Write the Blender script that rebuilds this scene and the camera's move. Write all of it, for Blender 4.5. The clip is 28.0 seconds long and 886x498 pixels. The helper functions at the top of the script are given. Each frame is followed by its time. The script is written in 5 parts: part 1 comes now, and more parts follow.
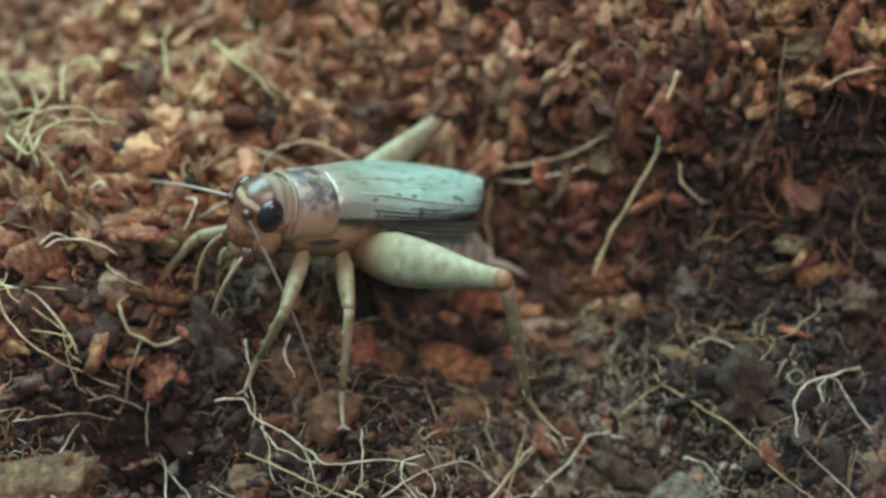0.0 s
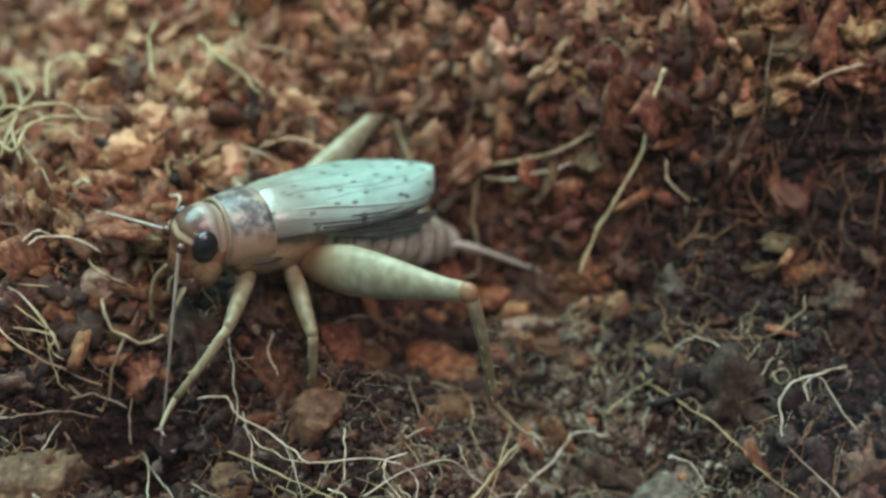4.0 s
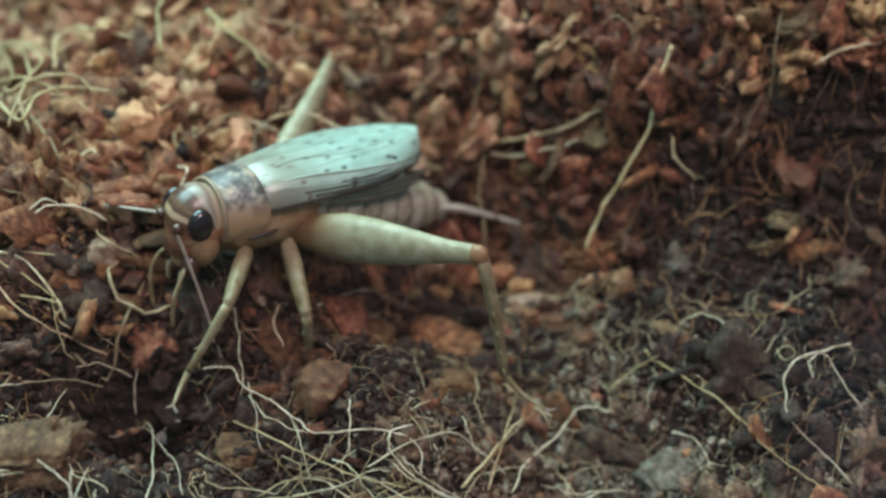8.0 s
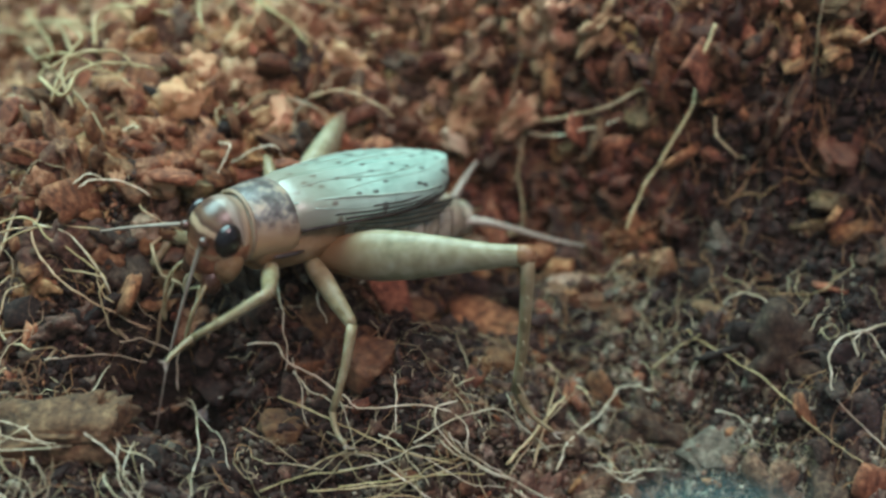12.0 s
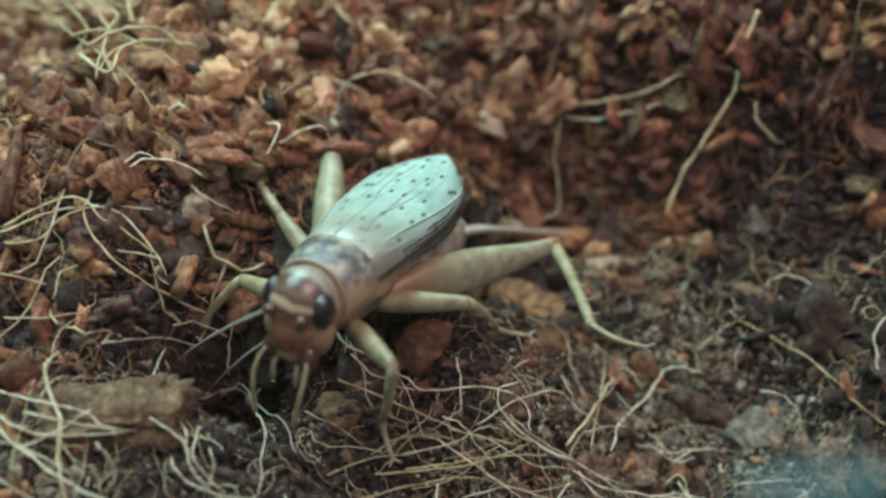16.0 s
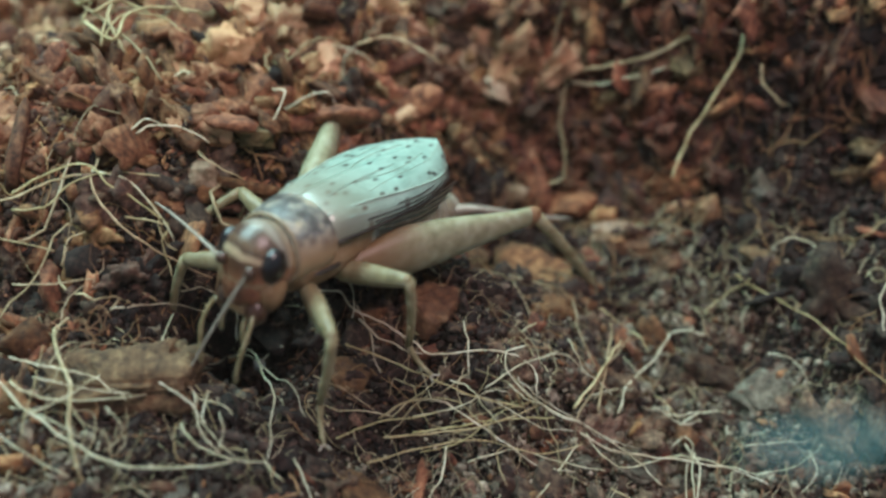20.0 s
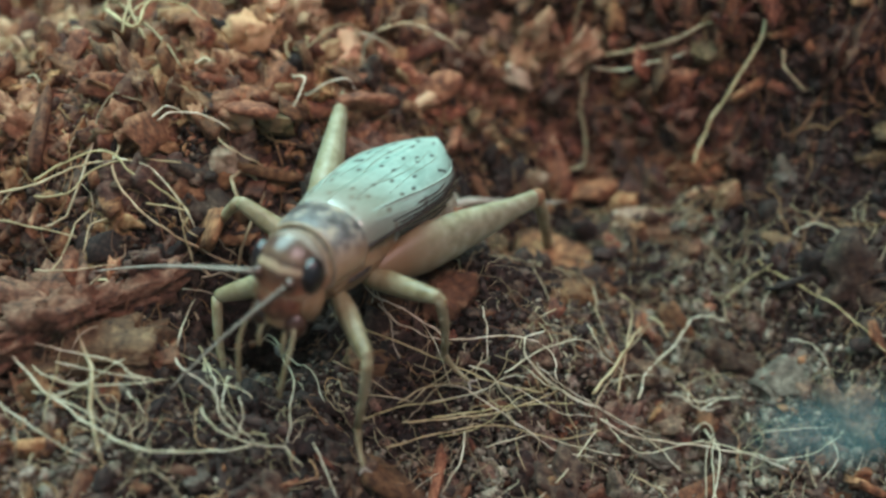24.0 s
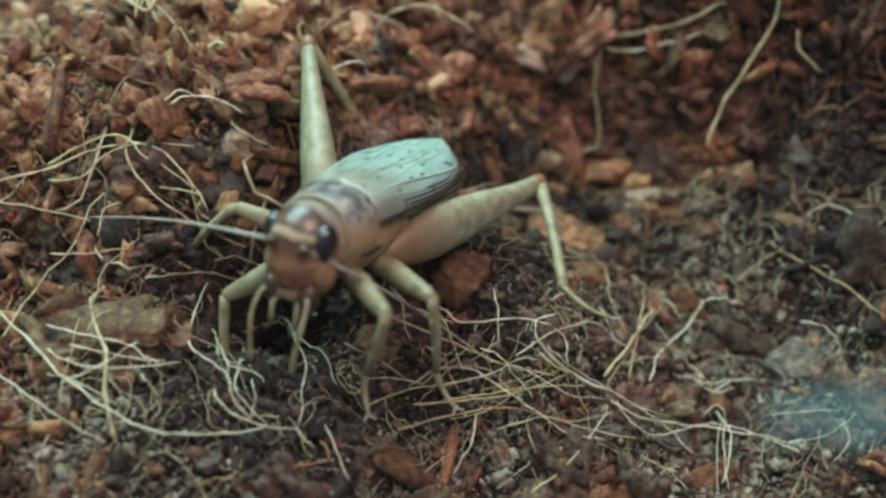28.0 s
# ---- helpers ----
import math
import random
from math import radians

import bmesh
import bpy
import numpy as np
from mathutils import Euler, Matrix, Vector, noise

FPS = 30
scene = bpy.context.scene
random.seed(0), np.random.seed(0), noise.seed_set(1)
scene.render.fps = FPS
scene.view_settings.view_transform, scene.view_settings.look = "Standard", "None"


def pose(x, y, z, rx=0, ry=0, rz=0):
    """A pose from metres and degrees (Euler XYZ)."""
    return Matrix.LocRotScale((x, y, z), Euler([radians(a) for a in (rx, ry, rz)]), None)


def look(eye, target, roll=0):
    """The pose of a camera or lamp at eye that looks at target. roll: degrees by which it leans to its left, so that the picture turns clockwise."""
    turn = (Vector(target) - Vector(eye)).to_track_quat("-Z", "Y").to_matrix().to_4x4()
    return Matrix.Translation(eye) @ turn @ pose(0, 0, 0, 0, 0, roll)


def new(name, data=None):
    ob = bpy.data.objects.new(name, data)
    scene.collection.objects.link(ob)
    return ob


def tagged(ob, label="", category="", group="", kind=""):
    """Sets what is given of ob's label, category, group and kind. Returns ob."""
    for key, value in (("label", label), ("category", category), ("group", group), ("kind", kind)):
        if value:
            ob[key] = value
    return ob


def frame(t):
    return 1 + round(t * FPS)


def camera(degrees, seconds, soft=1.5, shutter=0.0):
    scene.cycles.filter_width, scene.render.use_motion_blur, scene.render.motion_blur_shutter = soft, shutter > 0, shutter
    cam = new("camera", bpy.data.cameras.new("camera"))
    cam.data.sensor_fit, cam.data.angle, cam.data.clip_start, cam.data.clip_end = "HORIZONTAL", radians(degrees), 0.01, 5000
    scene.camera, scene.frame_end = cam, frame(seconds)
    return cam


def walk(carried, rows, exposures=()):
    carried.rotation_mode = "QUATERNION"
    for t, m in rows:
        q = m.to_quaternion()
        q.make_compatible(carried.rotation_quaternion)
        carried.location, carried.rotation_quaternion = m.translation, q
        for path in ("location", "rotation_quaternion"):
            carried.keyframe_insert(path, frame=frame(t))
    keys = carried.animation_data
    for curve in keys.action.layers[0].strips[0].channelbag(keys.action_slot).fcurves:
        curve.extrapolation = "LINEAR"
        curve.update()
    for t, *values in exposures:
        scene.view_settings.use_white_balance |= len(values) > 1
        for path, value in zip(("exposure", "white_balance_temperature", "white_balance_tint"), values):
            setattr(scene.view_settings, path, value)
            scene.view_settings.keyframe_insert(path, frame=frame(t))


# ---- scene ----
# Lengths below are written in millimetres and turned into metres by MM.
MM = 0.001
cam = camera(38, 28.0, soft=2.8, shutter=0.6)
PATH = [
    (0, pose(0.00014, -0.06233, 0.05784, 47.168, 0.617, 0.163)),
    (0.5, pose(0.00080, -0.06236, 0.05778, 47.206, 0.738, 0.344)),
    (1, pose(-0.00040, -0.06207, 0.05807, 46.933, -0.014, -0.423)),
    (1.5, pose(-0.00080, -0.06206, 0.05817, 46.847, -0.091, -0.449)),
    (2, pose(-0.00025, -0.06230, 0.05804, 47.045, 0.145, -0.221)),
    (2.5, pose(0.00021, -0.06247, 0.05768, 47.330, 0.294, 0.054)),
    (3, pose(0.00000, -0.06216, 0.05797, 46.997, -0.001, -0.000)),
    (3.5, pose(0.00070, -0.06188, 0.05795, 46.822, 0.402, 0.202)),
    (5.5, pose(0.00165, -0.06261, 0.05698, 47.382, 0.657, 0.706)),
    (6, pose(0.00117, -0.06282, 0.05695, 47.321, 0.250, 0.800)),
    (6.5, pose(0.00106, -0.06298, 0.05679, 47.395, 0.211, 0.747)),
    (7, pose(0.00170, -0.06274, 0.05693, 46.938, 0.604, 1.050)),
    (7.5, pose(0.00121, -0.06294, 0.05680, 47.024, 0.174, 0.690)),
    (8, pose(0.00082, -0.06318, 0.05662, 46.960, 0.178, 0.691)),
    (8.5, pose(0.00045, -0.06341, 0.05633, 47.170, 0.375, 1.019)),
    (9, pose(0.00050, -0.06332, 0.05636, 47.036, 0.462, 1.121)),
    (9.5, pose(0.00045, -0.06347, 0.05617, 47.139, 0.408, 1.291)),
    (10, pose(0.00008, -0.06356, 0.05626, 46.972, 0.202, 1.004)),
    (10.5, pose(-0.00083, -0.06377, 0.05592, 46.925, -0.006, 0.910)),
    (11, pose(-0.00175, -0.06444, 0.05511, 47.498, -0.190, 0.666)),
    (11.5, pose(-0.00210, -0.06425, 0.05517, 47.277, -0.158, 0.675)),
    (13.5, pose(-0.00317, -0.06431, 0.05508, 47.198, -0.877, -0.006)),
    (14, pose(-0.00453, -0.06457, 0.05468, 47.357, -1.409, -0.530)),
    (14.5, pose(-0.00786, -0.06492, 0.05423, 47.265, -2.205, -1.529)),
    (15, pose(-0.01195, -0.06408, 0.05456, 46.581, -3.533, -3.081)),
    (15.5, pose(-0.01205, -0.06440, 0.05405, 47.038, -3.513, -3.031)),
    (16, pose(-0.01175, -0.06441, 0.05411, 47.108, -3.385, -2.725)),
    (16.5, pose(-0.01185, -0.06459, 0.05371, 47.320, -3.501, -3.209)),
    (17, pose(-0.01193, -0.06452, 0.05410, 46.870, -3.402, -2.979)),
    (17.5, pose(-0.01210, -0.06454, 0.05393, 46.889, -3.177, -2.880)),
    (18, pose(-0.01207, -0.06455, 0.05392, 46.588, -3.150, -2.942)),
    (18.5, pose(-0.01152, -0.06458, 0.05417, 46.301, -2.837, -2.566)),
    (19, pose(-0.01144, -0.06482, 0.05396, 46.400, -2.932, -2.555)),
    (19.5, pose(-0.01196, -0.06476, 0.05383, 46.190, -3.150, -2.987)),
    (20, pose(-0.01192, -0.06495, 0.05373, 46.028, -2.969, -2.880)),
    (20.5, pose(-0.01180, -0.06466, 0.05404, 45.760, -2.824, -2.578)),
    (22.5, pose(-0.01177, -0.06474, 0.05403, 45.703, -2.828, -2.719)),
    (23, pose(-0.01172, -0.06493, 0.05389, 45.613, -2.695, -2.638)),
    (23.5, pose(-0.01148, -0.06514, 0.05380, 45.459, -2.171, -2.228)),
    (24, pose(-0.01130, -0.06516, 0.05378, 45.443, -1.999, -1.961)),
    (24.5, pose(-0.01158, -0.06503, 0.05383, 45.287, -1.865, -2.005)),
    (25, pose(-0.01118, -0.06482, 0.05424, 44.998, -1.689, -1.548)),
    (25.5, pose(-0.01139, -0.06476, 0.05416, 44.851, -1.880, -1.613)),
    (26, pose(-0.01126, -0.06468, 0.05424, 44.750, -1.717, -1.477)),
    (26.5, pose(-0.01125, -0.06493, 0.05410, 44.606, -1.756, -1.929)),
    (27, pose(-0.01090, -0.06502, 0.05415, 44.394, -1.878, -1.998)),
    (27.5, pose(-0.01062, -0.06509, 0.05426, 44.332, -1.501, -1.454)),
    (28, pose(-0.01057, -0.06496, 0.05439, 44.223, -1.201, -1.234)),
]
walk(cam, PATH)
cam.data.dof.use_dof = True
cam.data.dof.focus_distance = 0.0738
cam.data.dof.aperture_fstop = 20.0

# ---- light: a cool tank lamp above and behind, dim room light around ----
world = bpy.data.worlds.new("room_light")
scene.world = world
world.use_nodes = True
world.node_tree.nodes["Background"].inputs[0].default_value = (0.60, 0.76, 1.0, 1)
world.node_tree.nodes["Background"].inputs[1].default_value = 0.31


def area_lamp(name, eye, target, size, watts, colour):
    data = bpy.data.lights.new(name, "AREA")
    data.shape, data.size, data.size_y = "RECTANGLE", size[0] * MM, size[1] * MM
    data.energy, data.color = watts, colour
    lamp = new(name, data)
    lamp.matrix_world = look(Vector(eye) * MM, Vector(target) * MM)
    return lamp


area_lamp("tank_lamp", (-118, 138, 250), (0, 0, 0), (300, 190), 2.15, (0.575, 0.94, 0.97))
# Unseen warm fill, added to brighten what faces away from the tank lamp.
area_lamp("warm_fill", (50, -60, 230), (4, 0, 0), (130, 90), 0.40, (1.0, 0.72, 0.76))


# ---- materials ----
def surface(name, colours, size=1.0, rough=0.7, bump=0.3, fine=0.25, vary="", amount=0.5, coat=0.0, inner=0.0, stops=None):
    """A material of mottled colours. size: the mottles' width in mm; fine: that of the relief; vary: what else shifts the tone."""
    m = bpy.data.materials.new(name)
    m.use_nodes = True
    nt = m.node_tree
    nodes, link = nt.nodes, nt.links.new
    bsdf = nodes["Principled BSDF"]
    where = nodes.new("ShaderNodeTexCoord").outputs["Object"]
    big = nodes.new("ShaderNodeTexNoise")
    big.inputs["Scale"].default_value, big.inputs["Detail"].default_value = 1000.0 / size, 6
    big.inputs["Roughness"].default_value = 0.65
    link(where, big.inputs["Vector"])
    ramp = nodes.new("ShaderNodeValToRGB")
    el = ramp.color_ramp.elements
    stops = stops or [0.32 + 0.36 * i / max(1, len(colours) - 1) for i in range(len(colours))]
    while len(el) < len(colours):
        el.new(0.5)
    for e, c, s in zip(el, colours, stops):
        e.position, e.color = s, (*c, 1)
    link(big.outputs[0], ramp.inputs[0])
    out = ramp.outputs[0]
    if vary:
        if vary == "islands":
            rnd = nodes.new("ShaderNodeNewGeometry").outputs["Random Per Island"]
        else:
            rnd = nodes.new("ShaderNodeObjectInfo").outputs["Random"]
        tone = nodes.new("ShaderNodeMapRange")
        tone.inputs["To Min"].default_value, tone.inputs["To Max"].default_value = 1 - amount, 1 + amount
        link(rnd, tone.inputs["Value"])
        hue = nodes.new("ShaderNodeMapRange")
        hue.inputs["To Min"].default_value, hue.inputs["To Max"].default_value = 0.492, 0.520
        turn = nodes.new("ShaderNodeMath")
        turn.operation = "FRACT"
        times = nodes.new("ShaderNodeMath")
        times.operation = "MULTIPLY"
        times.inputs[1].default_value = 7.31
        link(rnd, times.inputs[0])
        link(times.outputs[0], turn.inputs[0])
        link(turn.outputs[0], hue.inputs["Value"])
        hsv = nodes.new("ShaderNodeHueSaturation")
        link(hue.outputs[0], hsv.inputs["Hue"])
        link(tone.outputs[0], hsv.inputs["Value"])
        link(out, hsv.inputs["Color"])
        out = hsv.outputs[0]
    link(out, bsdf.inputs["Base Color"])
    grain = nodes.new("ShaderNodeTexNoise")
    grain.inputs["Scale"].default_value, grain.inputs["Detail"].default_value = 1000.0 / fine, 4
    link(where, grain.inputs["Vector"])
    b = nodes.new("ShaderNodeBump")
    b.inputs["Strength"].default_value, b.inputs["Distance"].default_value = bump, fine * MM * 0.6
    link(grain.outputs[0], b.inputs["Height"])
    link(b.outputs[0], bsdf.inputs["Normal"])
    gloss = nodes.new("ShaderNodeMapRange")
    gloss.inputs["To Min"].default_value, gloss.inputs["To Max"].default_value = max(0.05, rough - 0.12), min(1, rough + 0.12)
    link(grain.outputs[0], gloss.inputs["Value"])
    link(gloss.outputs[0], bsdf.inputs["Roughness"])
    bsdf.inputs["Coat Weight"].default_value, bsdf.inputs["Coat Roughness"].default_value = coat, 0.28
    if inner:
        bsdf.inputs["Subsurface Weight"].default_value = inner
        bsdf.inputs["Subsurface Radius"].default_value = (0.9, 0.6, 0.35)
        bsdf.inputs["Subsurface Scale"].default_value = 0.6 * MM
    return m


SOIL = surface("soil_sheet", [(0.012, 0.009, 0.007), (0.035, 0.024, 0.017), (0.07, 0.047, 0.031)], 3.0, 0.95, 0.8, 0.4)
CRUMB = surface("dark_soil_crumb", [(0.024, 0.012, 0.009), (0.088, 0.048, 0.031), (0.21, 0.128, 0.082)], 0.45, 0.95, 1.0, 0.12, "islands", 0.65)
GREYCRUMB = surface("grey_soil_crumb", [(0.036, 0.028, 0.020), (0.165, 0.134, 0.097), (0.40, 0.34, 0.255)], 0.4, 0.95, 1.0, 0.11, "islands", 0.6)
# Near-black soil: the shade of hollows is put into its colour.
SHADESOIL = surface("shade_dark_crumb", [(0.007, 0.004, 0.003), (0.026, 0.014, 0.010), (0.085, 0.048, 0.034)], 0.35, 0.95, 1.0, 0.12, "islands", 0.6)
COIR = surface("coir_chip", [(0.080, 0.031, 0.014), (0.235, 0.108, 0.050), (0.42, 0.245, 0.13)], 0.6, 0.9, 1.0, 0.14, "islands", 0.6)
REDCOIR = surface("dark_red_coir", [(0.040, 0.015, 0.008), (0.165, 0.062, 0.029), (0.34, 0.155, 0.076)], 0.55, 0.9, 1.0, 0.14, "islands", 0.55)
DARKRED = surface("deep_red_coir", [(0.018, 0.007, 0.004), (0.08, 0.026, 0.012), (0.18, 0.072, 0.034)], 0.5, 0.8, 1.0, 0.14, "islands", 0.6)
PALECOIR = surface("pale_tan_coir", [(0.15, 0.068, 0.034), (0.38, 0.215, 0.118), (0.56, 0.375, 0.235)], 0.9, 0.9, 1.0, 0.15, "islands", 0.35)
BARK = surface("bark_chip_surface", [(0.09, 0.04, 0.02), (0.24, 0.12, 0.06), (0.40, 0.24, 0.13)], 0.8, 0.8, 0.9, 0.18, "object", 0.5)
REDBARK = surface("red_bark_surface", [(0.05, 0.021, 0.011), (0.14, 0.060, 0.029), (0.25, 0.125, 0.062)], 0.8, 0.8, 0.9, 0.2, "object", 0.35)
GREYBARK = surface("grey_bark_surface", [(0.028, 0.021, 0.015), (0.10, 0.079, 0.057), (0.22, 0.185, 0.14)], 0.7, 0.9, 1.0, 0.2, "object", 0.25)
MOSSBARK = surface("old_bark_surface", [(0.028, 0.016, 0.008), (0.105, 0.062, 0.029), (0.22, 0.145, 0.07)], 0.7, 0.9, 1.0, 0.2, "object", 0.25)
TANBARK = surface("pale_bark_surface", [(0.22, 0.14, 0.085), (0.36, 0.25, 0.16), (0.48, 0.36, 0.25)], 0.8, 0.85, 0.8, 0.2, "object", 0.3)
ORANGEBARK = surface("orange_bark_surface", [(0.32, 0.14, 0.07), (0.50, 0.25, 0.14), (0.62, 0.36, 0.22)], 1.0, 0.8, 0.7, 0.2, "object", 0.25)
PALE = surface("pale_root", [(0.36, 0.295, 0.18), (0.56, 0.485, 0.33), (0.72, 0.66, 0.51)], 1.5, 0.6, 0.4, 0.08, "object", 0.25)
STRAW = surface("straw_root", [(0.26, 0.18, 0.09), (0.42, 0.31, 0.17), (0.56, 0.45, 0.28)], 1.5, 0.7, 0.4, 0.08, "object", 0.25)
YELLOW = surface("yellow_root", [(0.24, 0.175, 0.08), (0.38, 0.295, 0.145), (0.50, 0.42, 0.24)], 1.5, 0.7, 0.4, 0.08, "object", 0.25)
HAIR = surface("fine_root_hair", [(0.17, 0.125, 0.065), (0.34, 0.27, 0.155), (0.54, 0.47, 0.32)], 2.0, 0.75, 0.3, 0.08, "islands", 0.45)
FIBRE = surface("coir_fibre", [(0.13, 0.055, 0.025), (0.26, 0.13, 0.06), (0.42, 0.25, 0.13)], 2.0, 0.75, 0.3, 0.08, "islands", 0.45)
CLODSOIL = surface("red_clod_soil", [(0.04, 0.017, 0.010), (0.15, 0.066, 0.036), (0.30, 0.16, 0.095)], 0.5, 0.9, 1.0, 0.15)
QUARTZ = surface("pale_grit", [(0.5, 0.48, 0.44), (0.75, 0.73, 0.70)], 0.5, 0.3, 0.3, 0.1)

TAN = surface("tan_cuticle", [(0.20, 0.115, 0.055), (0.33, 0.205, 0.105), (0.44, 0.31, 0.18)], 1.2, 0.42, 0.25, 0.15, inner=0.25)
LEG = surface("pale_leg_cuticle", [(0.165, 0.128, 0.062), (0.265, 0.225, 0.122), (0.35, 0.312, 0.19)], 0.9, 0.42, 0.25, 0.1, inner=0.3)
RUST = surface("rust_knee", [(0.17, 0.08, 0.035), (0.32, 0.175, 0.085)], 0.6, 0.45, 0.2, 0.1)
BROWN = surface("brown_cuticle", [(0.035, 0.016, 0.008), (0.09, 0.04, 0.02)], 0.7, 0.28, 0.15, 0.1, coat=0.4)
BLACK = surface("black_eye", [(0.006, 0.005, 0.005), (0.015, 0.010, 0.009)], 0.4, 0.12, 0.1, 0.06, coat=0.6)
PINK = surface("reddish_face", [(0.09, 0.03, 0.017), (0.20, 0.078, 0.04), (0.36, 0.19, 0.105)], 0.6, 0.4, 0.3, 0.1, inner=0.1)
BELLY = surface("grey_abdomen", [(0.24, 0.215, 0.15), (0.42, 0.39, 0.29), (0.56, 0.53, 0.42)], 0.7, 0.30, 0.25, 0.12, inner=0.15, coat=0.3)
BELLYDARK = surface("dark_grey_abdomen", [(0.18, 0.16, 0.11), (0.33, 0.295, 0.21), (0.46, 0.42, 0.31)], 0.6, 0.30, 0.25, 0.12, inner=0.1, coat=0.3)
VEIN = surface("dark_vein", [(0.02, 0.016, 0.012), (0.06, 0.05, 0.04)], 0.8, 0.4, 0.2, 0.1)
PALEVEIN = surface("pale_vein", [(0.28, 0.36, 0.29), (0.42, 0.53, 0.44)], 0.8, 0.35, 0.2, 0.1)
HORN = surface("antenna_cuticle", [(0.26, 0.21, 0.16), (0.46, 0.41, 0.33)], 1.5, 0.5, 0.3, 0.1)


def membrane(name, ground, fleck):
    """Thin pale wing skin: a net of raised veins, dark flecks, a glossy face."""
    m = surface(name, ground, 2.4, 0.34, 0.3, 0.2, coat=0.6)
    nt = m.node_tree
    bsdf = nt.nodes["Principled BSDF"]
    where = nt.nodes.new("ShaderNodeTexCoord").outputs["Object"]
    bsdf.inputs["Specular IOR Level"].default_value = 0.75
    long = nt.nodes.new("ShaderNodeMapping")
    long.inputs["Scale"].default_value = (0.5, 1.0, 0.0)
    nt.links.new(where, long.inputs["Vector"])

    def mixed(factor, colour):
        mix = nt.nodes.new("ShaderNodeMix")
        mix.data_type = "RGBA"
        nt.links.new(factor, mix.inputs["Factor"])
        nt.links.new(bsdf.inputs["Base Color"].links[0].from_socket, mix.inputs["A"])
        mix.inputs["B"].default_value = (*colour, 1)
        nt.links.new(mix.outputs["Result"], bsdf.inputs["Base Color"])

    net = nt.nodes.new("ShaderNodeTexVoronoi")
    net.voronoi_dimensions, net.feature, net.inputs["Scale"].default_value = "2D", "DISTANCE_TO_EDGE", 1000 / 0.75
    nt.links.new(long.outputs[0], net.inputs["Vector"])
    line = nt.nodes.new("ShaderNodeMapRange")
    line.inputs["From Min"].default_value, line.inputs["From Max"].default_value = 0.0, 0.09
    line.inputs["To Min"].default_value, line.inputs["To Max"].default_value = 0.05, 0.0
    nt.links.new(net.outputs["Distance"], line.inputs["Value"])
    mixed(line.outputs[0], (0.10, 0.10, 0.08))
    rise = nt.nodes.new("ShaderNodeBump")
    rise.inputs["Strength"].default_value, rise.inputs["Distance"].default_value = 0.5, 0.06 * MM
    nt.links.new(line.outputs[0], rise.inputs["Height"])
    nt.links.new(bsdf.inputs["Normal"].links[0].from_socket, rise.inputs["Normal"])
    nt.links.new(rise.outputs[0], bsdf.inputs["Normal"])
    spots = nt.nodes.new("ShaderNodeTexVoronoi")
    spots.voronoi_dimensions, spots.inputs["Scale"].default_value = "2D", 1000 / 0.88
    nt.links.new(long.outputs[0], spots.inputs["Vector"])
    dot = nt.nodes.new("ShaderNodeMapRange")
    dot.inputs["From Min"].default_value, dot.inputs["From Max"].default_value = 0.09, 0.16
    dot.inputs["To Min"].default_value, dot.inputs["To Max"].default_value = 0.9, 0.0
    nt.links.new(spots.outputs["Distance"], dot.inputs["Value"])
    mixed(dot.outputs[0], fleck)
    ahead = nt.nodes.new("ShaderNodeSeparateXYZ")
    nt.links.new(where, ahead.inputs[0])
    root = nt.nodes.new("ShaderNodeMapRange")
    root.inputs["From Min"].default_value, root.inputs["From Max"].default_value = -0.5 * MM, 5.0 * MM
    root.inputs["To Min"].default_value, root.inputs["To Max"].default_value = 0.0, 0.8
    nt.links.new(ahead.outputs["X"], root.inputs["Value"])
    mixed(root.outputs[0], (0.24, 0.19, 0.125))
    return m


def graded(name, root, tip, length, size, axis="X", start=0.0, gloss=0.0, stops=None):
    """A skin that turns from one tone at its root to another along one of its axes."""
    m = surface(name, tip, size, 0.42, 0.4, 0.12, inner=0.2, coat=gloss, stops=stops)
    nt = m.node_tree
    bsdf = nt.nodes["Principled BSDF"]
    xyz = nt.nodes.new("ShaderNodeSeparateXYZ")
    nt.links.new(nt.nodes.new("ShaderNodeTexCoord").outputs["Object"], xyz.inputs[0])
    far = nt.nodes.new("ShaderNodeMapRange")
    far.inputs["From Min"].default_value, far.inputs["From Max"].default_value = start * MM, length * MM
    far.inputs["To Min"].default_value, far.inputs["To Max"].default_value = 1.0, 0.0
    nt.links.new(xyz.outputs[axis], far.inputs["Value"])
    mix = nt.nodes.new("ShaderNodeMix")
    mix.data_type = "RGBA"
    nt.links.new(far.outputs[0], mix.inputs["Factor"])
    nt.links.new(bsdf.inputs["Base Color"].links[0].from_socket, mix.inputs["A"])
    mix.inputs["B"].default_value = (*root, 1)
    nt.links.new(mix.outputs["Result"], bsdf.inputs["Base Color"])
    return m


THIGH = graded("thigh_cuticle", (0.22, 0.135, 0.065), [(0.21, 0.195, 0.11), (0.31, 0.295, 0.18), (0.41, 0.395, 0.27)], 4.4, 0.8, start=0.8)
WING = membrane("wing_membrane", [(0.22, 0.34, 0.275), (0.33, 0.50, 0.415), (0.43, 0.62, 0.515)], (0.03, 0.026, 0.024))
NECK = graded("shield_cuticle", (0.46, 0.31, 0.17), [(0.08, 0.074, 0.066), (0.16, 0.158, 0.145), (0.32, 0.295, 0.23), (0.44, 0.375, 0.265)], 1.5, 1.1, "Z", 0.2, 0.18, [0.43, 0.50, 0.555, 0.64])
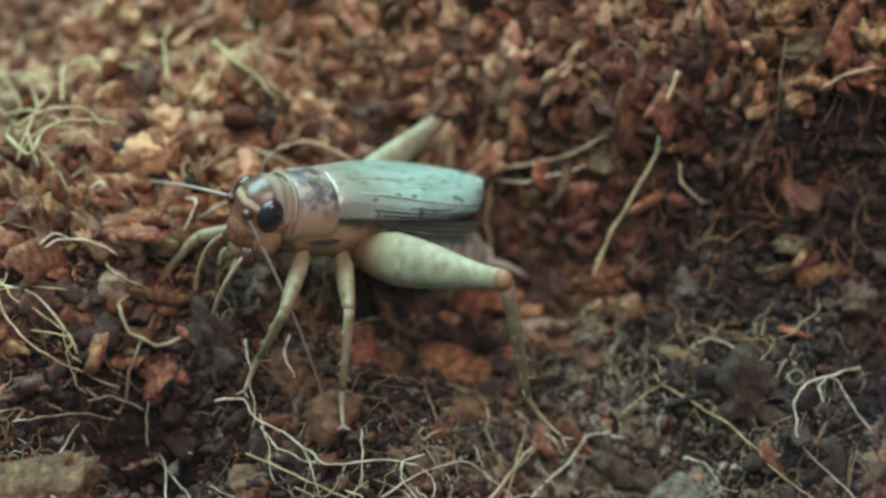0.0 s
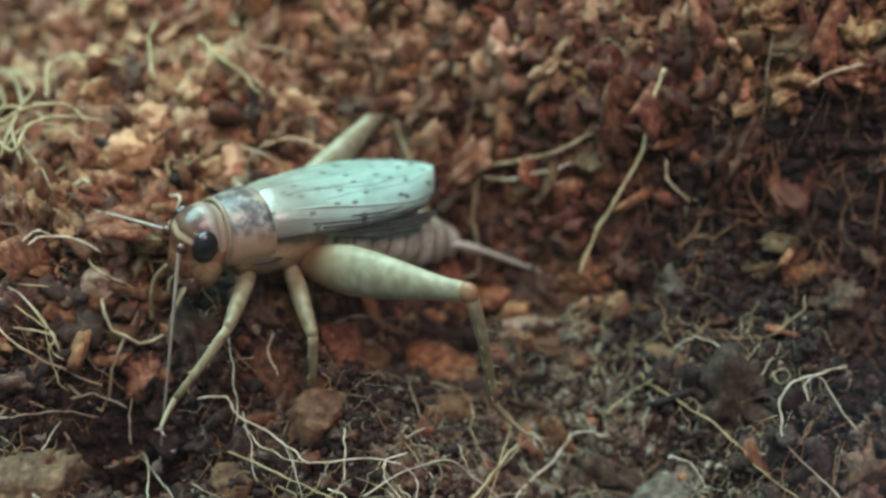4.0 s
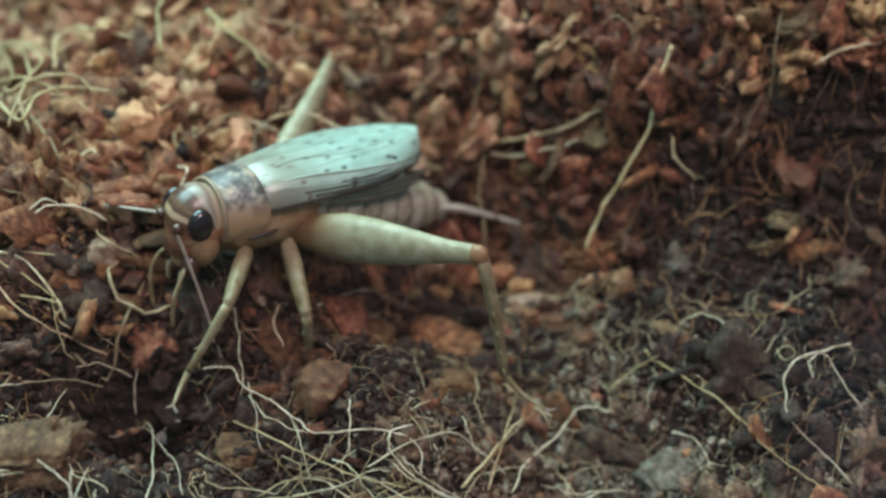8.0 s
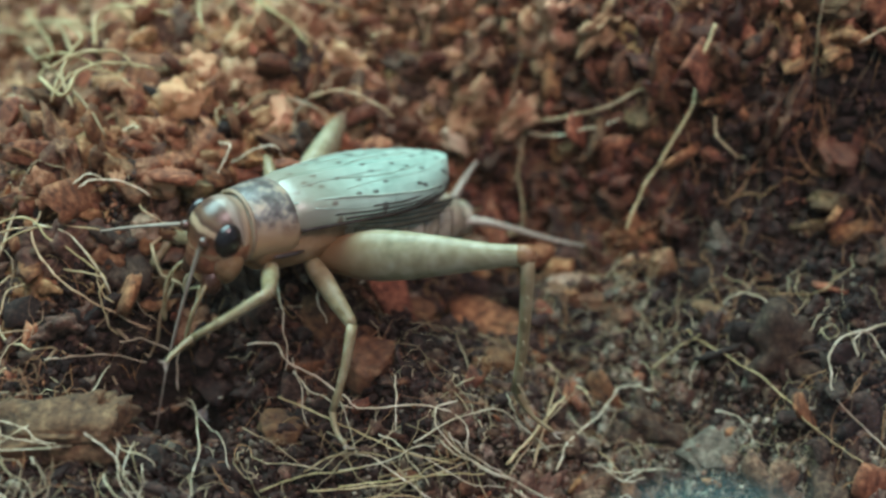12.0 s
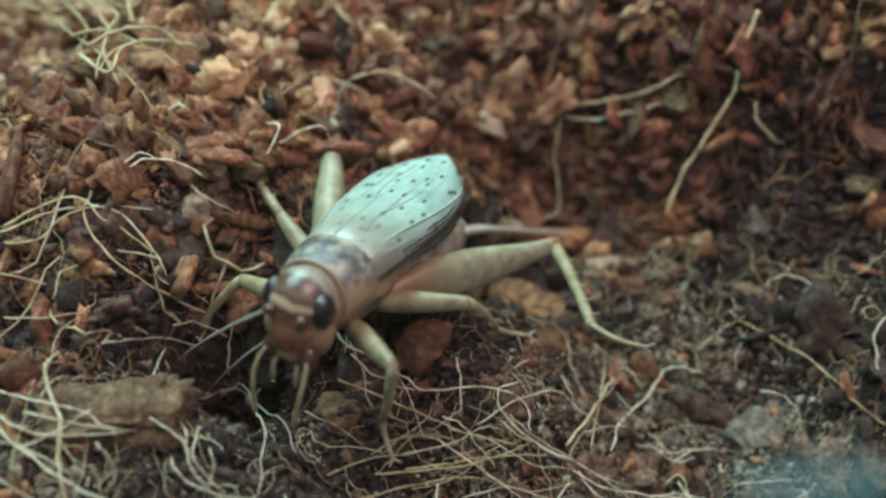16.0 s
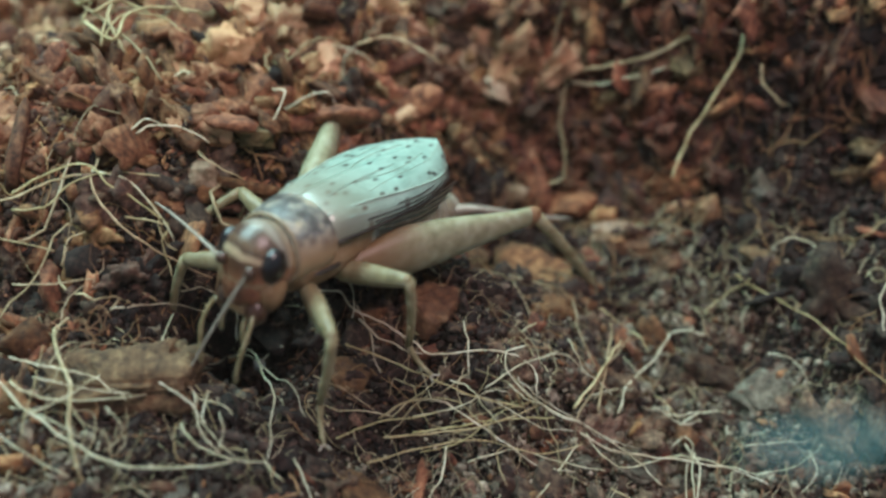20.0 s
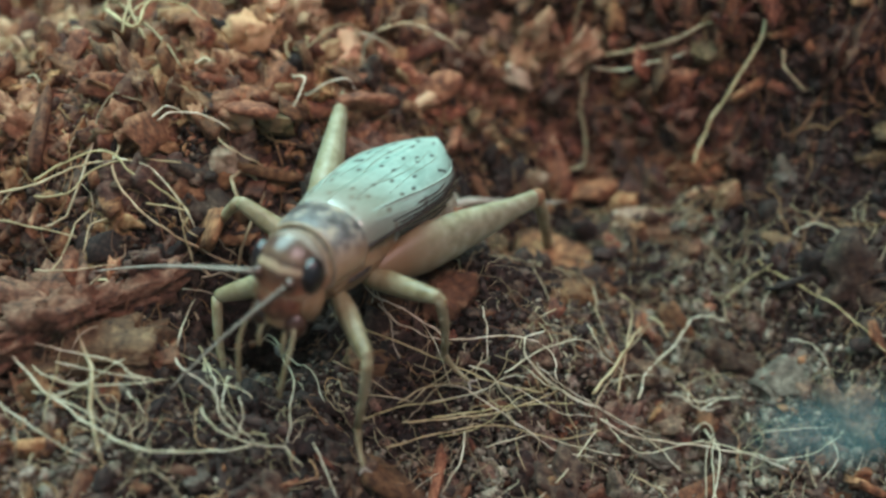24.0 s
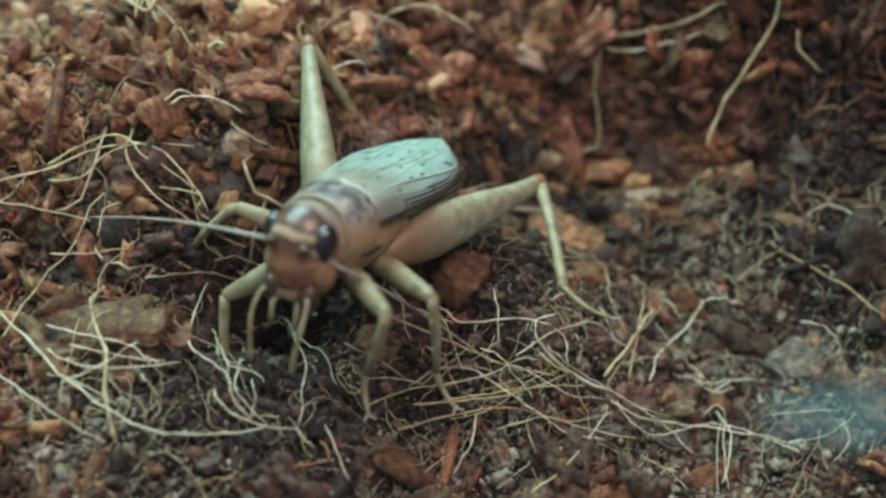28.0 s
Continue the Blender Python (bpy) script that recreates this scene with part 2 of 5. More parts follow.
COLLAR = surface("pale_collar", [(0.24, 0.175, 0.105), (0.38, 0.30, 0.20)], 0.8, 0.45, 0.25, 0.1, coat=0.12)
HINDWING = surface("pale_wing_fold", [(0.22, 0.18, 0.115), (0.37, 0.32, 0.225), (0.48, 0.44, 0.33)], 0.8, 0.4, 0.3, 0.12, inner=0.15, coat=0.2)


def banded_head():
    """Tan skull with brown bands that run over the crown from eye to eye."""
    m = surface("banded_skull", [(0.9, 0.9, 0.9), (1, 1, 1)], 0.8, 0.30, 0.2, 0.12, coat=0.4)
    nt = m.node_tree
    bsdf = nt.nodes["Principled BSDF"]
    where = nt.nodes.new("ShaderNodeTexCoord").outputs["Object"]
    wob = nt.nodes.new("ShaderNodeTexNoise")
    wob.inputs["Scale"].default_value = 900
    nt.links.new(where, wob.inputs["Vector"])
    xyz = nt.nodes.new("ShaderNodeSeparateXYZ")
    nt.links.new(where, xyz.inputs[0])
    ahead = nt.nodes.new("ShaderNodeMath")
    ahead.operation, ahead.inputs[1].default_value = "SUBTRACT", 8.2 * MM
    nt.links.new(xyz.outputs["X"], ahead.inputs[0])
    angle = nt.nodes.new("ShaderNodeMath")
    angle.operation = "ARCTAN2"
    nt.links.new(xyz.outputs["Z"], angle.inputs[0])
    nt.links.new(ahead.outputs[0], angle.inputs[1])
    shift = nt.nodes.new("ShaderNodeMath")
    shift.operation, shift.inputs[1].default_value = "MULTIPLY_ADD", 0.30
    nt.links.new(wob.outputs[0], shift.inputs[0])
    nt.links.new(angle.outputs[0], shift.inputs[2])
    span = nt.nodes.new("ShaderNodeMapRange")
    span.inputs["From Min"].default_value, span.inputs["From Max"].default_value = -1.2, 2.4
    nt.links.new(shift.outputs[0], span.inputs["Value"])
    ramp = nt.nodes.new("ShaderNodeValToRGB")
    el = ramp.color_ramp.elements
    rows = [(0.0, (0.34, 0.15, 0.08)), (0.20, (0.30, 0.12, 0.06)), (0.25, (0.45, 0.30, 0.17)), (0.29, (0.30, 0.12, 0.06)), (0.36, (0.13, 0.058, 0.030)), (0.44, (0.085, 0.040, 0.020)), (0.462, (0.42, 0.30, 0.18)), (0.50, (0.46, 0.34, 0.21)),
            (0.52, (0.075, 0.040, 0.022)), (0.57, (0.15, 0.085, 0.045)), (0.625, (0.08, 0.042, 0.025)), (0.70, (0.10, 0.06, 0.038)), (0.73, (0.26, 0.22, 0.165)), (0.77, (0.33, 0.30, 0.24)), (0.81, (0.22, 0.17, 0.12)), (0.86, (0.42, 0.34, 0.23)), (1.0, (0.46, 0.34, 0.21))]
    while len(el) < len(rows):
        el.new(0.5)
    for e, (p, c) in zip(el, rows):
        e.position, e.color = p, (*c, 1)
    nt.links.new(span.outputs[0], ramp.inputs[0])
    nt.links.new(ramp.outputs[0], bsdf.inputs["Base Color"])
    return m


SKULL = banded_head()


# ---- mesh helpers ----
def mesh_of(name, verts, faces, material, smooth=True):
    me = bpy.data.meshes.new(name)
    me.from_pydata([tuple(v) for v in verts], [], [tuple(f) for f in faces])
    me.materials.append(material)
    if smooth:
        me.polygons.foreach_set("use_smooth", [True] * len(me.polygons))
    me.update()
    return me


def part(name, data, parent, label=""):
    ob = new(name, data)
    ob.parent = parent
    if label:
        ob["label"] = label
    return ob


def thing(name, label, category, group="", kind="", data=None):
    return tagged(new(name, data), label, category, group, kind)


def spline(points, steps):
    """A smooth line through the points."""
    p = np.array(points, float)
    p = np.vstack([2 * p[0] - p[1], p, 2 * p[-1] - p[-2]])
    line = []
    for i in range(1, len(p) - 2):
        for s in np.arange(0, 1, 1 / steps):
            a, b, c, d = p[i - 1:i + 3]
            line.append(0.5 * (2 * b + (c - a) * s + (2 * a - 5 * b + 4 * c - d) * s * s + (3 * b - a - 3 * c + d) * s ** 3))
    return np.array(line + [p[-2]])


def sweep(line, radius, sides=6, flat=1.0):
    """The vertices (in metres) and faces of a tube along a line in mm; radius: one for each of its points."""
    line = np.asarray(line, float)
    radius = np.broadcast_to(radius, len(line))
    way = np.gradient(line, axis=0)
    way /= np.linalg.norm(way, axis=1)[:, None] + 1e-9
    side = np.cross(way[0], (0.12, 0.2, 1.0))
    verts = []
    for p, w, r in zip(line, way, radius):
        side = side - (side @ w) * w
        side /= np.linalg.norm(side) + 1e-9
        up = np.cross(side, w)
        for k in range(sides):
            a = 2 * math.pi * k / sides
            verts.append((p + r * (math.cos(a) * side * flat + math.sin(a) * up)) * MM)
    faces = [(i * sides + k, i * sides + (k + 1) % sides, (i + 1) * sides + (k + 1) % sides, (i + 1) * sides + k)
             for i in range(len(line) - 1) for k in range(sides)]
    faces.append(tuple(range(sides))[::-1])
    faces.append(tuple((len(line) - 1) * sides + k for k in range(sides)))
    return verts, faces


def tube(name, line, radius, material, sides=6, flat=1.0):
    return mesh_of(name, *sweep(line, radius, sides, flat), material)


def loft(name, rings, material, sides=20, square=1.0):
    """A closed skin over rings (x, y, z, half width, half height), in mm, across the x axis."""
    verts = []
    for x, y, z, w, h in rings:
        for k in range(sides):
            a = 2 * math.pi * k / sides
            c, s = math.cos(a), math.sin(a)
            verts.append((x * MM, (y + w * math.copysign(abs(c) ** square, c)) * MM, (z + h * math.copysign(abs(s) ** square, s)) * MM))
    n = len(rings)
    faces = [(i * sides + k, i * sides + (k + 1) % sides, (i + 1) * sides + (k + 1) % sides, (i + 1) * sides + k) for i in range(n - 1) for k in range(sides)]
    faces += [tuple(range(sides))[::-1], tuple((n - 1) * sides + k for k in range(sides))]
    return mesh_of(name, verts, faces, material)


def lump(name, radii, material, seed=0, rough=0.0, square=1.0, level=3, centre=(0, 0, 0)):
    """A rounded or boxy lump, in mm, roughened by noise."""
    bm = bmesh.new()
    bmesh.ops.create_icosphere(bm, subdivisions=level, radius=1)
    for v in bm.verts:
        c = v.co.copy()
        c = Vector([math.copysign(abs(a) ** square, a) for a in c])
        c *= 1 + rough * noise.noise(c * 1.3 + Vector((seed * 3.1, seed, 0))) + rough * 0.45 * noise.noise(c * 3.7 + Vector((seed, 0, 5)))
        if level > 3 and rough > 0.1:
            c *= 1 + 0.30 * rough * noise.noise(Vector((c.x * 4, c.y * 13, c.z * 13)) + Vector((seed, 3, 5))) + 0.22 * rough * noise.noise(c * 21 + Vector((1, seed, 5)))
        v.co = Vector([a * r + o for a, r, o in zip(c, radii, centre)]) * MM
    me = bpy.data.meshes.new(name)
    bm.to_mesh(me)
    bm.free()
    me.materials.append(material)
    me.polygons.foreach_set("use_smooth", [True] * len(me.polygons))
    return me


# ---- ground ----
def lattice(x, y, seed):
    """Smooth value noise on arrays, about -1 to 1."""
    def corner(i, j):
        return np.modf(np.abs(np.sin(i * 127.1 + j * 311.7 + seed * 74.7) * 43758.5453))[0] * 2 - 1
    i, j = np.floor(x), np.floor(y)
    u, v = x - i, y - j
    u, v = u * u * (3 - 2 * u), v * v * (3 - 2 * v)
    return (corner(i, j) * (1 - u) + corner(i + 1, j) * u) * (1 - v) + (corner(i, j + 1) * (1 - u) + corner(i + 1, j + 1) * u) * v


def hill(x, y, a, b, height, width):
    return height * np.exp(-((x - a) ** 2 + (y - b) ** 2) / (2 * width * width))


def bank(y):
    """How far up the bank of coir behind the hollow a place lies, in mm: steep at its foot, flatter on top."""
    y = np.clip(y, -45, 45)
    return 1.5 * np.log1p(np.exp((y + 2) / 1.5)) - 1.3 * np.log1p(np.exp((y - 7) / 2))


def lie(x, y):
    """The lie of the substrate, in mm: it rises from the front to a bank of coir at the back, with a mound and hollows."""
    x, y = np.asarray(x, float), np.asarray(y, float)
    far = np.clip(y, -45, 45)
    wide = np.clip(x, -45, 45)
    return (-0.77 + 0.15 * far + 0.2 * np.maximum(far - 10, 0) + 0.199 * far - 0.135 * wide + (0.628 + 0.0399 * wide) * bank(y)
            + hill(x, y, 22, -11, 1.6, 5) + hill(x, y, 26, -2, 1.6, 5.0) + hill(x, y, -25, 0, 2.0, 7) + hill(x, y, -17, -15, -1.2, 2.2) + hill(x, y, 2, 12, 1.2, 6)
            + hill(x, y, -18.3, -14.4, -5.5, 1.9) + hill(x, y, -20.6, -14.2, -3.5, 1.4) + hill(x, y, -3, -5, -2.0, 3.2) + hill(x, y, 5, 1, -2.8, 4.6) + hill(x, y, 2.5, 4, -2.4, 3.6) + hill(x, y, -3, 8, -2.4, 4)
            + hill(x, y, -25, -6, 2.6, 7) + hill(x, y, -15, -14, -1.4, 7) + hill(x, y, -3, -14, 3.7, 6) + hill(x, y, 8, -13, -3.4, 6) + hill(x, y, 20, -10, 2.6, 7) + hill(x, y, 0, -3, -1.2, 6)
            + hill(x, y, -20, 5, 1.2, 7) + hill(x, y, 0, 6, -2.1, 7) + hill(x, y, 18, 4, 1.4, 7) + hill(x, y, -20, -24, 3.6, 8) + hill(x, y, 2, -24, -0.8, 8))


def crest(x, y):
    """The lie with its lumps of a few millimetres."""
    x, y = np.asarray(x), np.asarray(y)
    return lie(x, y) + 1.0 * lattice(x / 4.6, y / 4.6, 1) + 0.5 * lattice(x / 2.6, y / 2.6, 8)


def ground_height(x, y):
    return crest(x, y) + 0.40 * lattice(np.asarray(x) / 1.7, np.asarray(y) / 1.7, 2) + 0.2 * lattice(np.asarray(x) / 0.8, np.asarray(y) / 0.8, 6) - 0.35


def build_ground():
    n = 221
    u = np.linspace(-1, 1, n)
    axis = 46 * u + 260 * np.maximum(np.abs(u) - 0.86, 0) ** 1.5 * np.sign(u) * 16
    gx, gy = np.meshgrid(axis, axis, indexing="ij")
    gz = ground_height(gx, gy)
    verts = np.stack([gx, gy, gz], -1).reshape(-1, 3) * MM
    i, j = np.meshgrid(np.arange(n - 1), np.arange(n - 1), indexing="ij")
    a = (i * n + j).ravel()
    faces = np.stack([a, a + n, a + n + 1, a + 1], 1)
    return thing("ground", "dark moist soil and coir substrate of a terrarium", "ground", kind="structure", data=mesh_of("ground", verts.tolist(), faces.tolist(), SOIL))


ground = build_ground()
rng = np.random.default_rng(5)


def pebble_shapes(count, level, square, rough):
    shapes = []
    for s in range(count):
        bm = bmesh.new()
        bmesh.ops.create_icosphere(bm, subdivisions=level, radius=1)
        v = np.array([tuple(w.co) for w in bm.verts])
        f = np.array([[w.index for w in g.verts] for g in bm.faces])
        bm.free()
        v = np.sign(v) * np.abs(v) ** square
        bulge = np.array([1 + rough * noise.noise(Vector(p * 1.4) + Vector((s * 5.3, 0, s))) + 0.5 * rough * noise.noise(Vector(p * 3.3) + Vector((0, s * 3.7, 2)))
                          + (0.28 * rough * noise.noise(Vector(p * 7.5) + Vector((4, s, 2))) + 0.16 * rough * noise.noise(Vector(p * 15) + Vector((s, 1, 2))) if level > 2 else 0) for p in v])
        shapes.append((v * bulge[:, None], f))
    return shapes


def turns(n):
    q = rng.normal(size=(n, 4))
    q /= np.linalg.norm(q, axis=1)[:, None]
    w, x, y, z = q.T
    return np.stack([1 - 2 * (y * y + z * z), 2 * (x * y - w * z), 2 * (x * z + w * y), 2 * (x * y + w * z), 1 - 2 * (x * x + z * z), 2 * (y * z - w * x),
                     2 * (x * z - w * y), 2 * (y * z + w * x), 1 - 2 * (x * x + y * y)], 1).reshape(n, 3, 3)


def where_on(weight, n):
    """Places on the ground, thinned by a weight of x and y."""
    spots = []
    while sum(map(len, spots)) < n:
        p = rng.uniform((-42, -32), (44, 26), (4 * n, 2))
        spots.append(p[rng.random(len(p)) < weight(p[:, 0], p[:, 1])])
    return np.concatenate(spots)[:n]


def strew(name, label, n, weight, low, high, shape, shapes, material, sink=0.25, heap=0.35):
    """Many crumbs in one mesh of kind stuff. shape: the three half axes' proportions."""
    xy = where_on(weight, n)
    size = np.exp(rng.uniform(math.log(low), math.log(high), n)) / 2
    axes = size[:, None] * np.array(shape) * rng.uniform(0.75, 1.3, (n, 3))
    z = ground_height(xy[:, 0], xy[:, 1]) + size * (1 - 2 * sink) * 0.6 + heap * rng.random(n)
    spin = turns(n)
    which = rng.integers(0, len(shapes), n)
    verts, faces, start = [], [], 0
    for k, (v, f) in enumerate(shapes):
        m = which == k
        if not m.any():
            continue
        p = np.einsum("nij,nvj->nvi", spin[m], v[None] * axes[m][:, None, :])
        p += np.column_stack([xy[m], z[m]])[:, None, :]
        verts.append(p.reshape(-1, 3) * MM)
        faces.append((f[None] + (start + np.arange(m.sum()) * len(v))[:, None, None]).reshape(-1, 3))
        start += m.sum() * len(v)
    verts, faces = np.concatenate(verts), np.concatenate(faces)
    me = bpy.data.meshes.new(name)
    me.vertices.add(len(verts))
    me.vertices.foreach_set("co", verts.ravel())
    me.loops.add(faces.size)
    me.loops.foreach_set("vertex_index", faces.ravel().astype(np.int32))
    me.polygons.add(len(faces))
    me.polygons.foreach_set("loop_start", np.arange(0, faces.size, 3, dtype=np.int32))
    me.polygons.foreach_set("use_smooth", np.ones(len(faces), bool))
    me.materials.append(material)
    me.update(calc_edges=True)
    return thing(name, label, "substrate", kind="stuff", data=me)


def soft(v):
    return 1 / (1 + np.exp(-v))


# How red and coarse the coir is: strong to the back and the left, weak on the dark mound in front.
def coir_share(x, y):
    return np.clip(soft((y + 3.5 - 0.1 * x + 3.5 * lattice(x / 7, y / 6, 3)) / 2.5) + 0.35 * hill(x, y, -31.0, -19.9, 1, 6), 0, 1)


# Where shade in hollows and below the cricket is painted with near-black soil.
def shade_share(x, y):
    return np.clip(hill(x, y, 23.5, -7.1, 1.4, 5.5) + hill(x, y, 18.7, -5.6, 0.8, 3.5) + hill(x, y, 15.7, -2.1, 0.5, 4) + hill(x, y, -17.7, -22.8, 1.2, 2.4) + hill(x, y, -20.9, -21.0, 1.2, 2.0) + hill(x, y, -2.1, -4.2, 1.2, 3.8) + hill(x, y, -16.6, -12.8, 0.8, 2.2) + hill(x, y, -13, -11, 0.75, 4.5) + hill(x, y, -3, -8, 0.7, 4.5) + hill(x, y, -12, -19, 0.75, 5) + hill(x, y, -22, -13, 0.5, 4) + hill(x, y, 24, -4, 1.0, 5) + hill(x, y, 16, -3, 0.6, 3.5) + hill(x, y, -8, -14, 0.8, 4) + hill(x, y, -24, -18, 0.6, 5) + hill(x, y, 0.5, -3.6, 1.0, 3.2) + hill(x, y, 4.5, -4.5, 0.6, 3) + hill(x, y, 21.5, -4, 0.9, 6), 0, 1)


# Dark red coir: a patch on the slope and one in front.
def red_patch(x, y):
    return np.clip(hill(x, y, 5.8, 6.0, 1.25, 3.7) + hill(x, y, 12.2, 4.2, 1.2, 4) + hill(x, y, -9.2, -11.2, 0.9, 3.4) + hill(x, y, 4.0, 2.6, 0.55, 3.5), 0, 1)


def mound_share(x, y):
    return soft((0.6 * np.minimum(x, 4) - 0.3 * np.maximum(x - 8, 0) - (y + 4.5) + 2.2 * lattice(x / 5, y / 4, 4)) / 1.8)


CLOD = pebble_shapes(8, 4, 0.8, 0.95)
ROUND = pebble_shapes(10, 2, 0.9, 1.1)
SMALL = pebble_shapes(8, 1, 1.0, 0.7)
BOXY = pebble_shapes(10, 2, 0.65, 0.8)
strew("soil_clods", "lumpy dark brown clods of moist soil", 260, lambda x, y: (1 - 0.7 * coir_share(x, y)) * (1 - 0.9 * shade_share(x, y)) * (1 - 0.85 * red_patch(x, y)), 1.6, 4.6, (1, 0.8, 0.6), CLOD, CRUMB, sink=0.5, heap=0.2)
strew("soil_crumbs", "small dark brown moist soil crumbs", 5200, lambda x, y: (1 - 0.7 * coir_share(x, y)) * (1 - 0.9 * shade_share(x, y)) * (1 - 0.85 * red_patch(x, y)), 0.35, 1.3, (1, 0.8, 0.7), ROUND, CRUMB, heap=0.6)
strew("fine_soil", "fine dark soil grains between the crumbs", 26000, lambda x, y: (1 - 0.35 * coir_share(x, y)) * (1 - 0.9 * shade_share(x, y)) * (1 - 0.85 * red_patch(x, y)), 0.12, 0.45, (1.1, 0.8, 0.7), SMALL, CRUMB, heap=0.9)
strew("grey_soil_crumbs", "fine grey-brown soil crumbs of the front mound", 5600, lambda x, y: (mound_share(x, y)) * (1 - 0.9 * shade_share(x, y)) * (1 - 0.85 * red_patch(x, y)), 0.22, 0.95, (1, 0.85, 0.7), ROUND, GREYCRUMB, heap=0.8)
strew("fine_grey_soil", "fine grey soil grains of the front mound", 20000, lambda x, y: (mound_share(x, y)) * (1 - 0.9 * shade_share(x, y)) * (1 - 0.85 * red_patch(x, y)), 0.10, 0.4, (1, 0.85, 0.7), SMALL, GREYCRUMB, heap=1.1)
strew("coir_lumps", "lumpy orange-brown coir chips", 210, lambda x, y: (coir_share(x, y) * np.maximum(soft((8 - x) / 4), 0.85 * soft((y - 5.5 + 0.1 * x) / 1.5)) * 1) * (1 - 0.9 * shade_share(x, y)) * (1 - 0.85 * red_patch(x, y)), 1.7, 4.2, (1.1, 0.75, 0.55), CLOD, COIR, sink=0.45, heap=0.3)
strew("coir_crumbs", "orange-brown coir crumbs and flakes", 3200, lambda x, y: (coir_share(x, y) * np.maximum(soft((6 - x) / 4), 0.85 * soft((y - 5.5 + 0.1 * x) / 1.5)) * 1) * (1 - 0.9 * shade_share(x, y)) * (1 - 0.85 * red_patch(x, y)), 0.4, 2.2, (1.4, 0.7, 0.4), BOXY, COIR, heap=0.6)
strew("coir_dust", "fine orange-brown coir dust and shreds", 11000, lambda x, y: (coir_share(x, y) * np.maximum(soft((10 - x) / 5), 0.85 * soft((y - 5.5 + 0.1 * x) / 1.5)) * 1) * (1 - 0.9 * shade_share(x, y)) * (1 - 0.85 * red_patch(x, y)), 0.15, 0.55, (1.6, 0.7, 0.5), SMALL, COIR, heap=0.9)
strew("red_coir_lumps", "lumpy dark red-brown coir chips", 230, lambda x, y: (0.15 + 0.6 * coir_share(x, y) * soft((x + 4) / 5)) * (1 - 0.7 * mound_share(x, y)) * (1 - 0.9 * shade_share(x, y)) * (1 - 0.85 * red_patch(x, y)), 1.6, 4.2, (1.1, 0.75, 0.55), CLOD, REDCOIR, sink=0.45, heap=0.3)
strew("red_coir_crumbs", "dark red-brown coir crumbs", 2600, lambda x, y: (0.15 + 0.6 * coir_share(x, y) * soft((x + 4) / 5)) * (1 - 0.7 * mound_share(x, y)) * (1 - 0.9 * shade_share(x, y)) * (1 - 0.85 * red_patch(x, y)), 0.4, 2.0, (1.5, 0.7, 0.4), BOXY, REDCOIR, heap=0.6)
strew("red_coir_dust", "fine dark red coir dust and shreds", 9000, lambda x, y: (0.15 + 0.6 * coir_share(x, y) * soft((x + 6) / 5)) * (1 - 0.7 * mound_share(x, y)) * (1 - 0.9 * shade_share(x, y)) * (1 - 0.85 * red_patch(x, y)), 0.15, 0.5, (1.6, 0.7, 0.5), SMALL, REDCOIR, heap=0.9)
# Near-black crumbs put in to paint the shade of the hollows.
strew("wet_soil_clods", "black-brown soil clods darkened for the shade in hollows", 150, shade_share, 0.9, 2.1, (1, 0.8, 0.6), CLOD, SHADESOIL, sink=0.5, heap=0.2)
strew("wet_soil_crumbs", "black-brown soil crumbs darkened for the shade in hollows", 4200, shade_share, 0.25, 1.1, (1.1, 0.8, 0.7), ROUND, SHADESOIL, heap=0.7)
strew("wet_fine_soil", "fine soil blackened for the shade in hollows", 14000, shade_share, 0.12, 0.45, (1.1, 0.8, 0.7), SMALL, SHADESOIL, heap=0.9)
strew("dry_coir_lumps", "pale tan coir chips at the back", 300, lambda x, y: np.maximum(soft((y - 9 + 0.2 * np.minimum(x, 3)) / 1.2), 0.6 * soft((y - 3.3) / 1.2) * soft((-3 - x) / 2)) * soft((26 - y) / 2), 1.6, 4.5, (1.2, 0.75, 0.55), CLOD, PALECOIR, sink=0.4, heap=0.8)
strew("dry_coir_crumbs", "pale tan coir crumbs at the back", 3600, lambda x, y: np.maximum(soft((y - 9 + 0.2 * np.minimum(x, 3)) / 1.2), 0.6 * soft((y - 3.3) / 1.2) * soft((-3 - x) / 2)) * soft((26 - y) / 2), 0.4, 2.0, (1.5, 0.7, 0.45), BOXY, PALECOIR, heap=1.2)
strew("moist_coir_lumps", "lumpy dark red coir chips", 90, lambda x, y: np.maximum(red_patch(x, y) - 0.12, 0) * (1 - 0.9 * shade_share(x, y)), 1.4, 4.0, (1.1, 0.75, 0.55), CLOD, DARKRED, sink=0.5, heap=0.3)
strew("moist_coir_crumbs", "dark red coir crumbs and flakes", 1300, lambda x, y: np.maximum(red_patch(x, y) - 0.08, 0) * (1 - 0.9 * shade_share(x, y)), 0.35, 1.8, (1.4, 0.7, 0.45), BOXY, DARKRED, heap=0.7)
strew("moist_coir_dust", "fine dark red coir shreds", 4000, red_patch, 0.12, 0.5, (1.5, 0.7, 0.5), SMALL, DARKRED, heap=0.9)


FLAT = pebble_shapes(10, 2, 0.5, 0.5)
strew("bark_flakes", "flat dark brown splinters of bark and coir", 1200, lambda x, y: (0.06 + 0.8 * coir_share(x, y)) * (1 - 0.9 * shade_share(x, y)), 0.8, 3.4, (1.9, 0.75, 0.24), FLAT, REDCOIR, sink=0.3, heap=0.7)
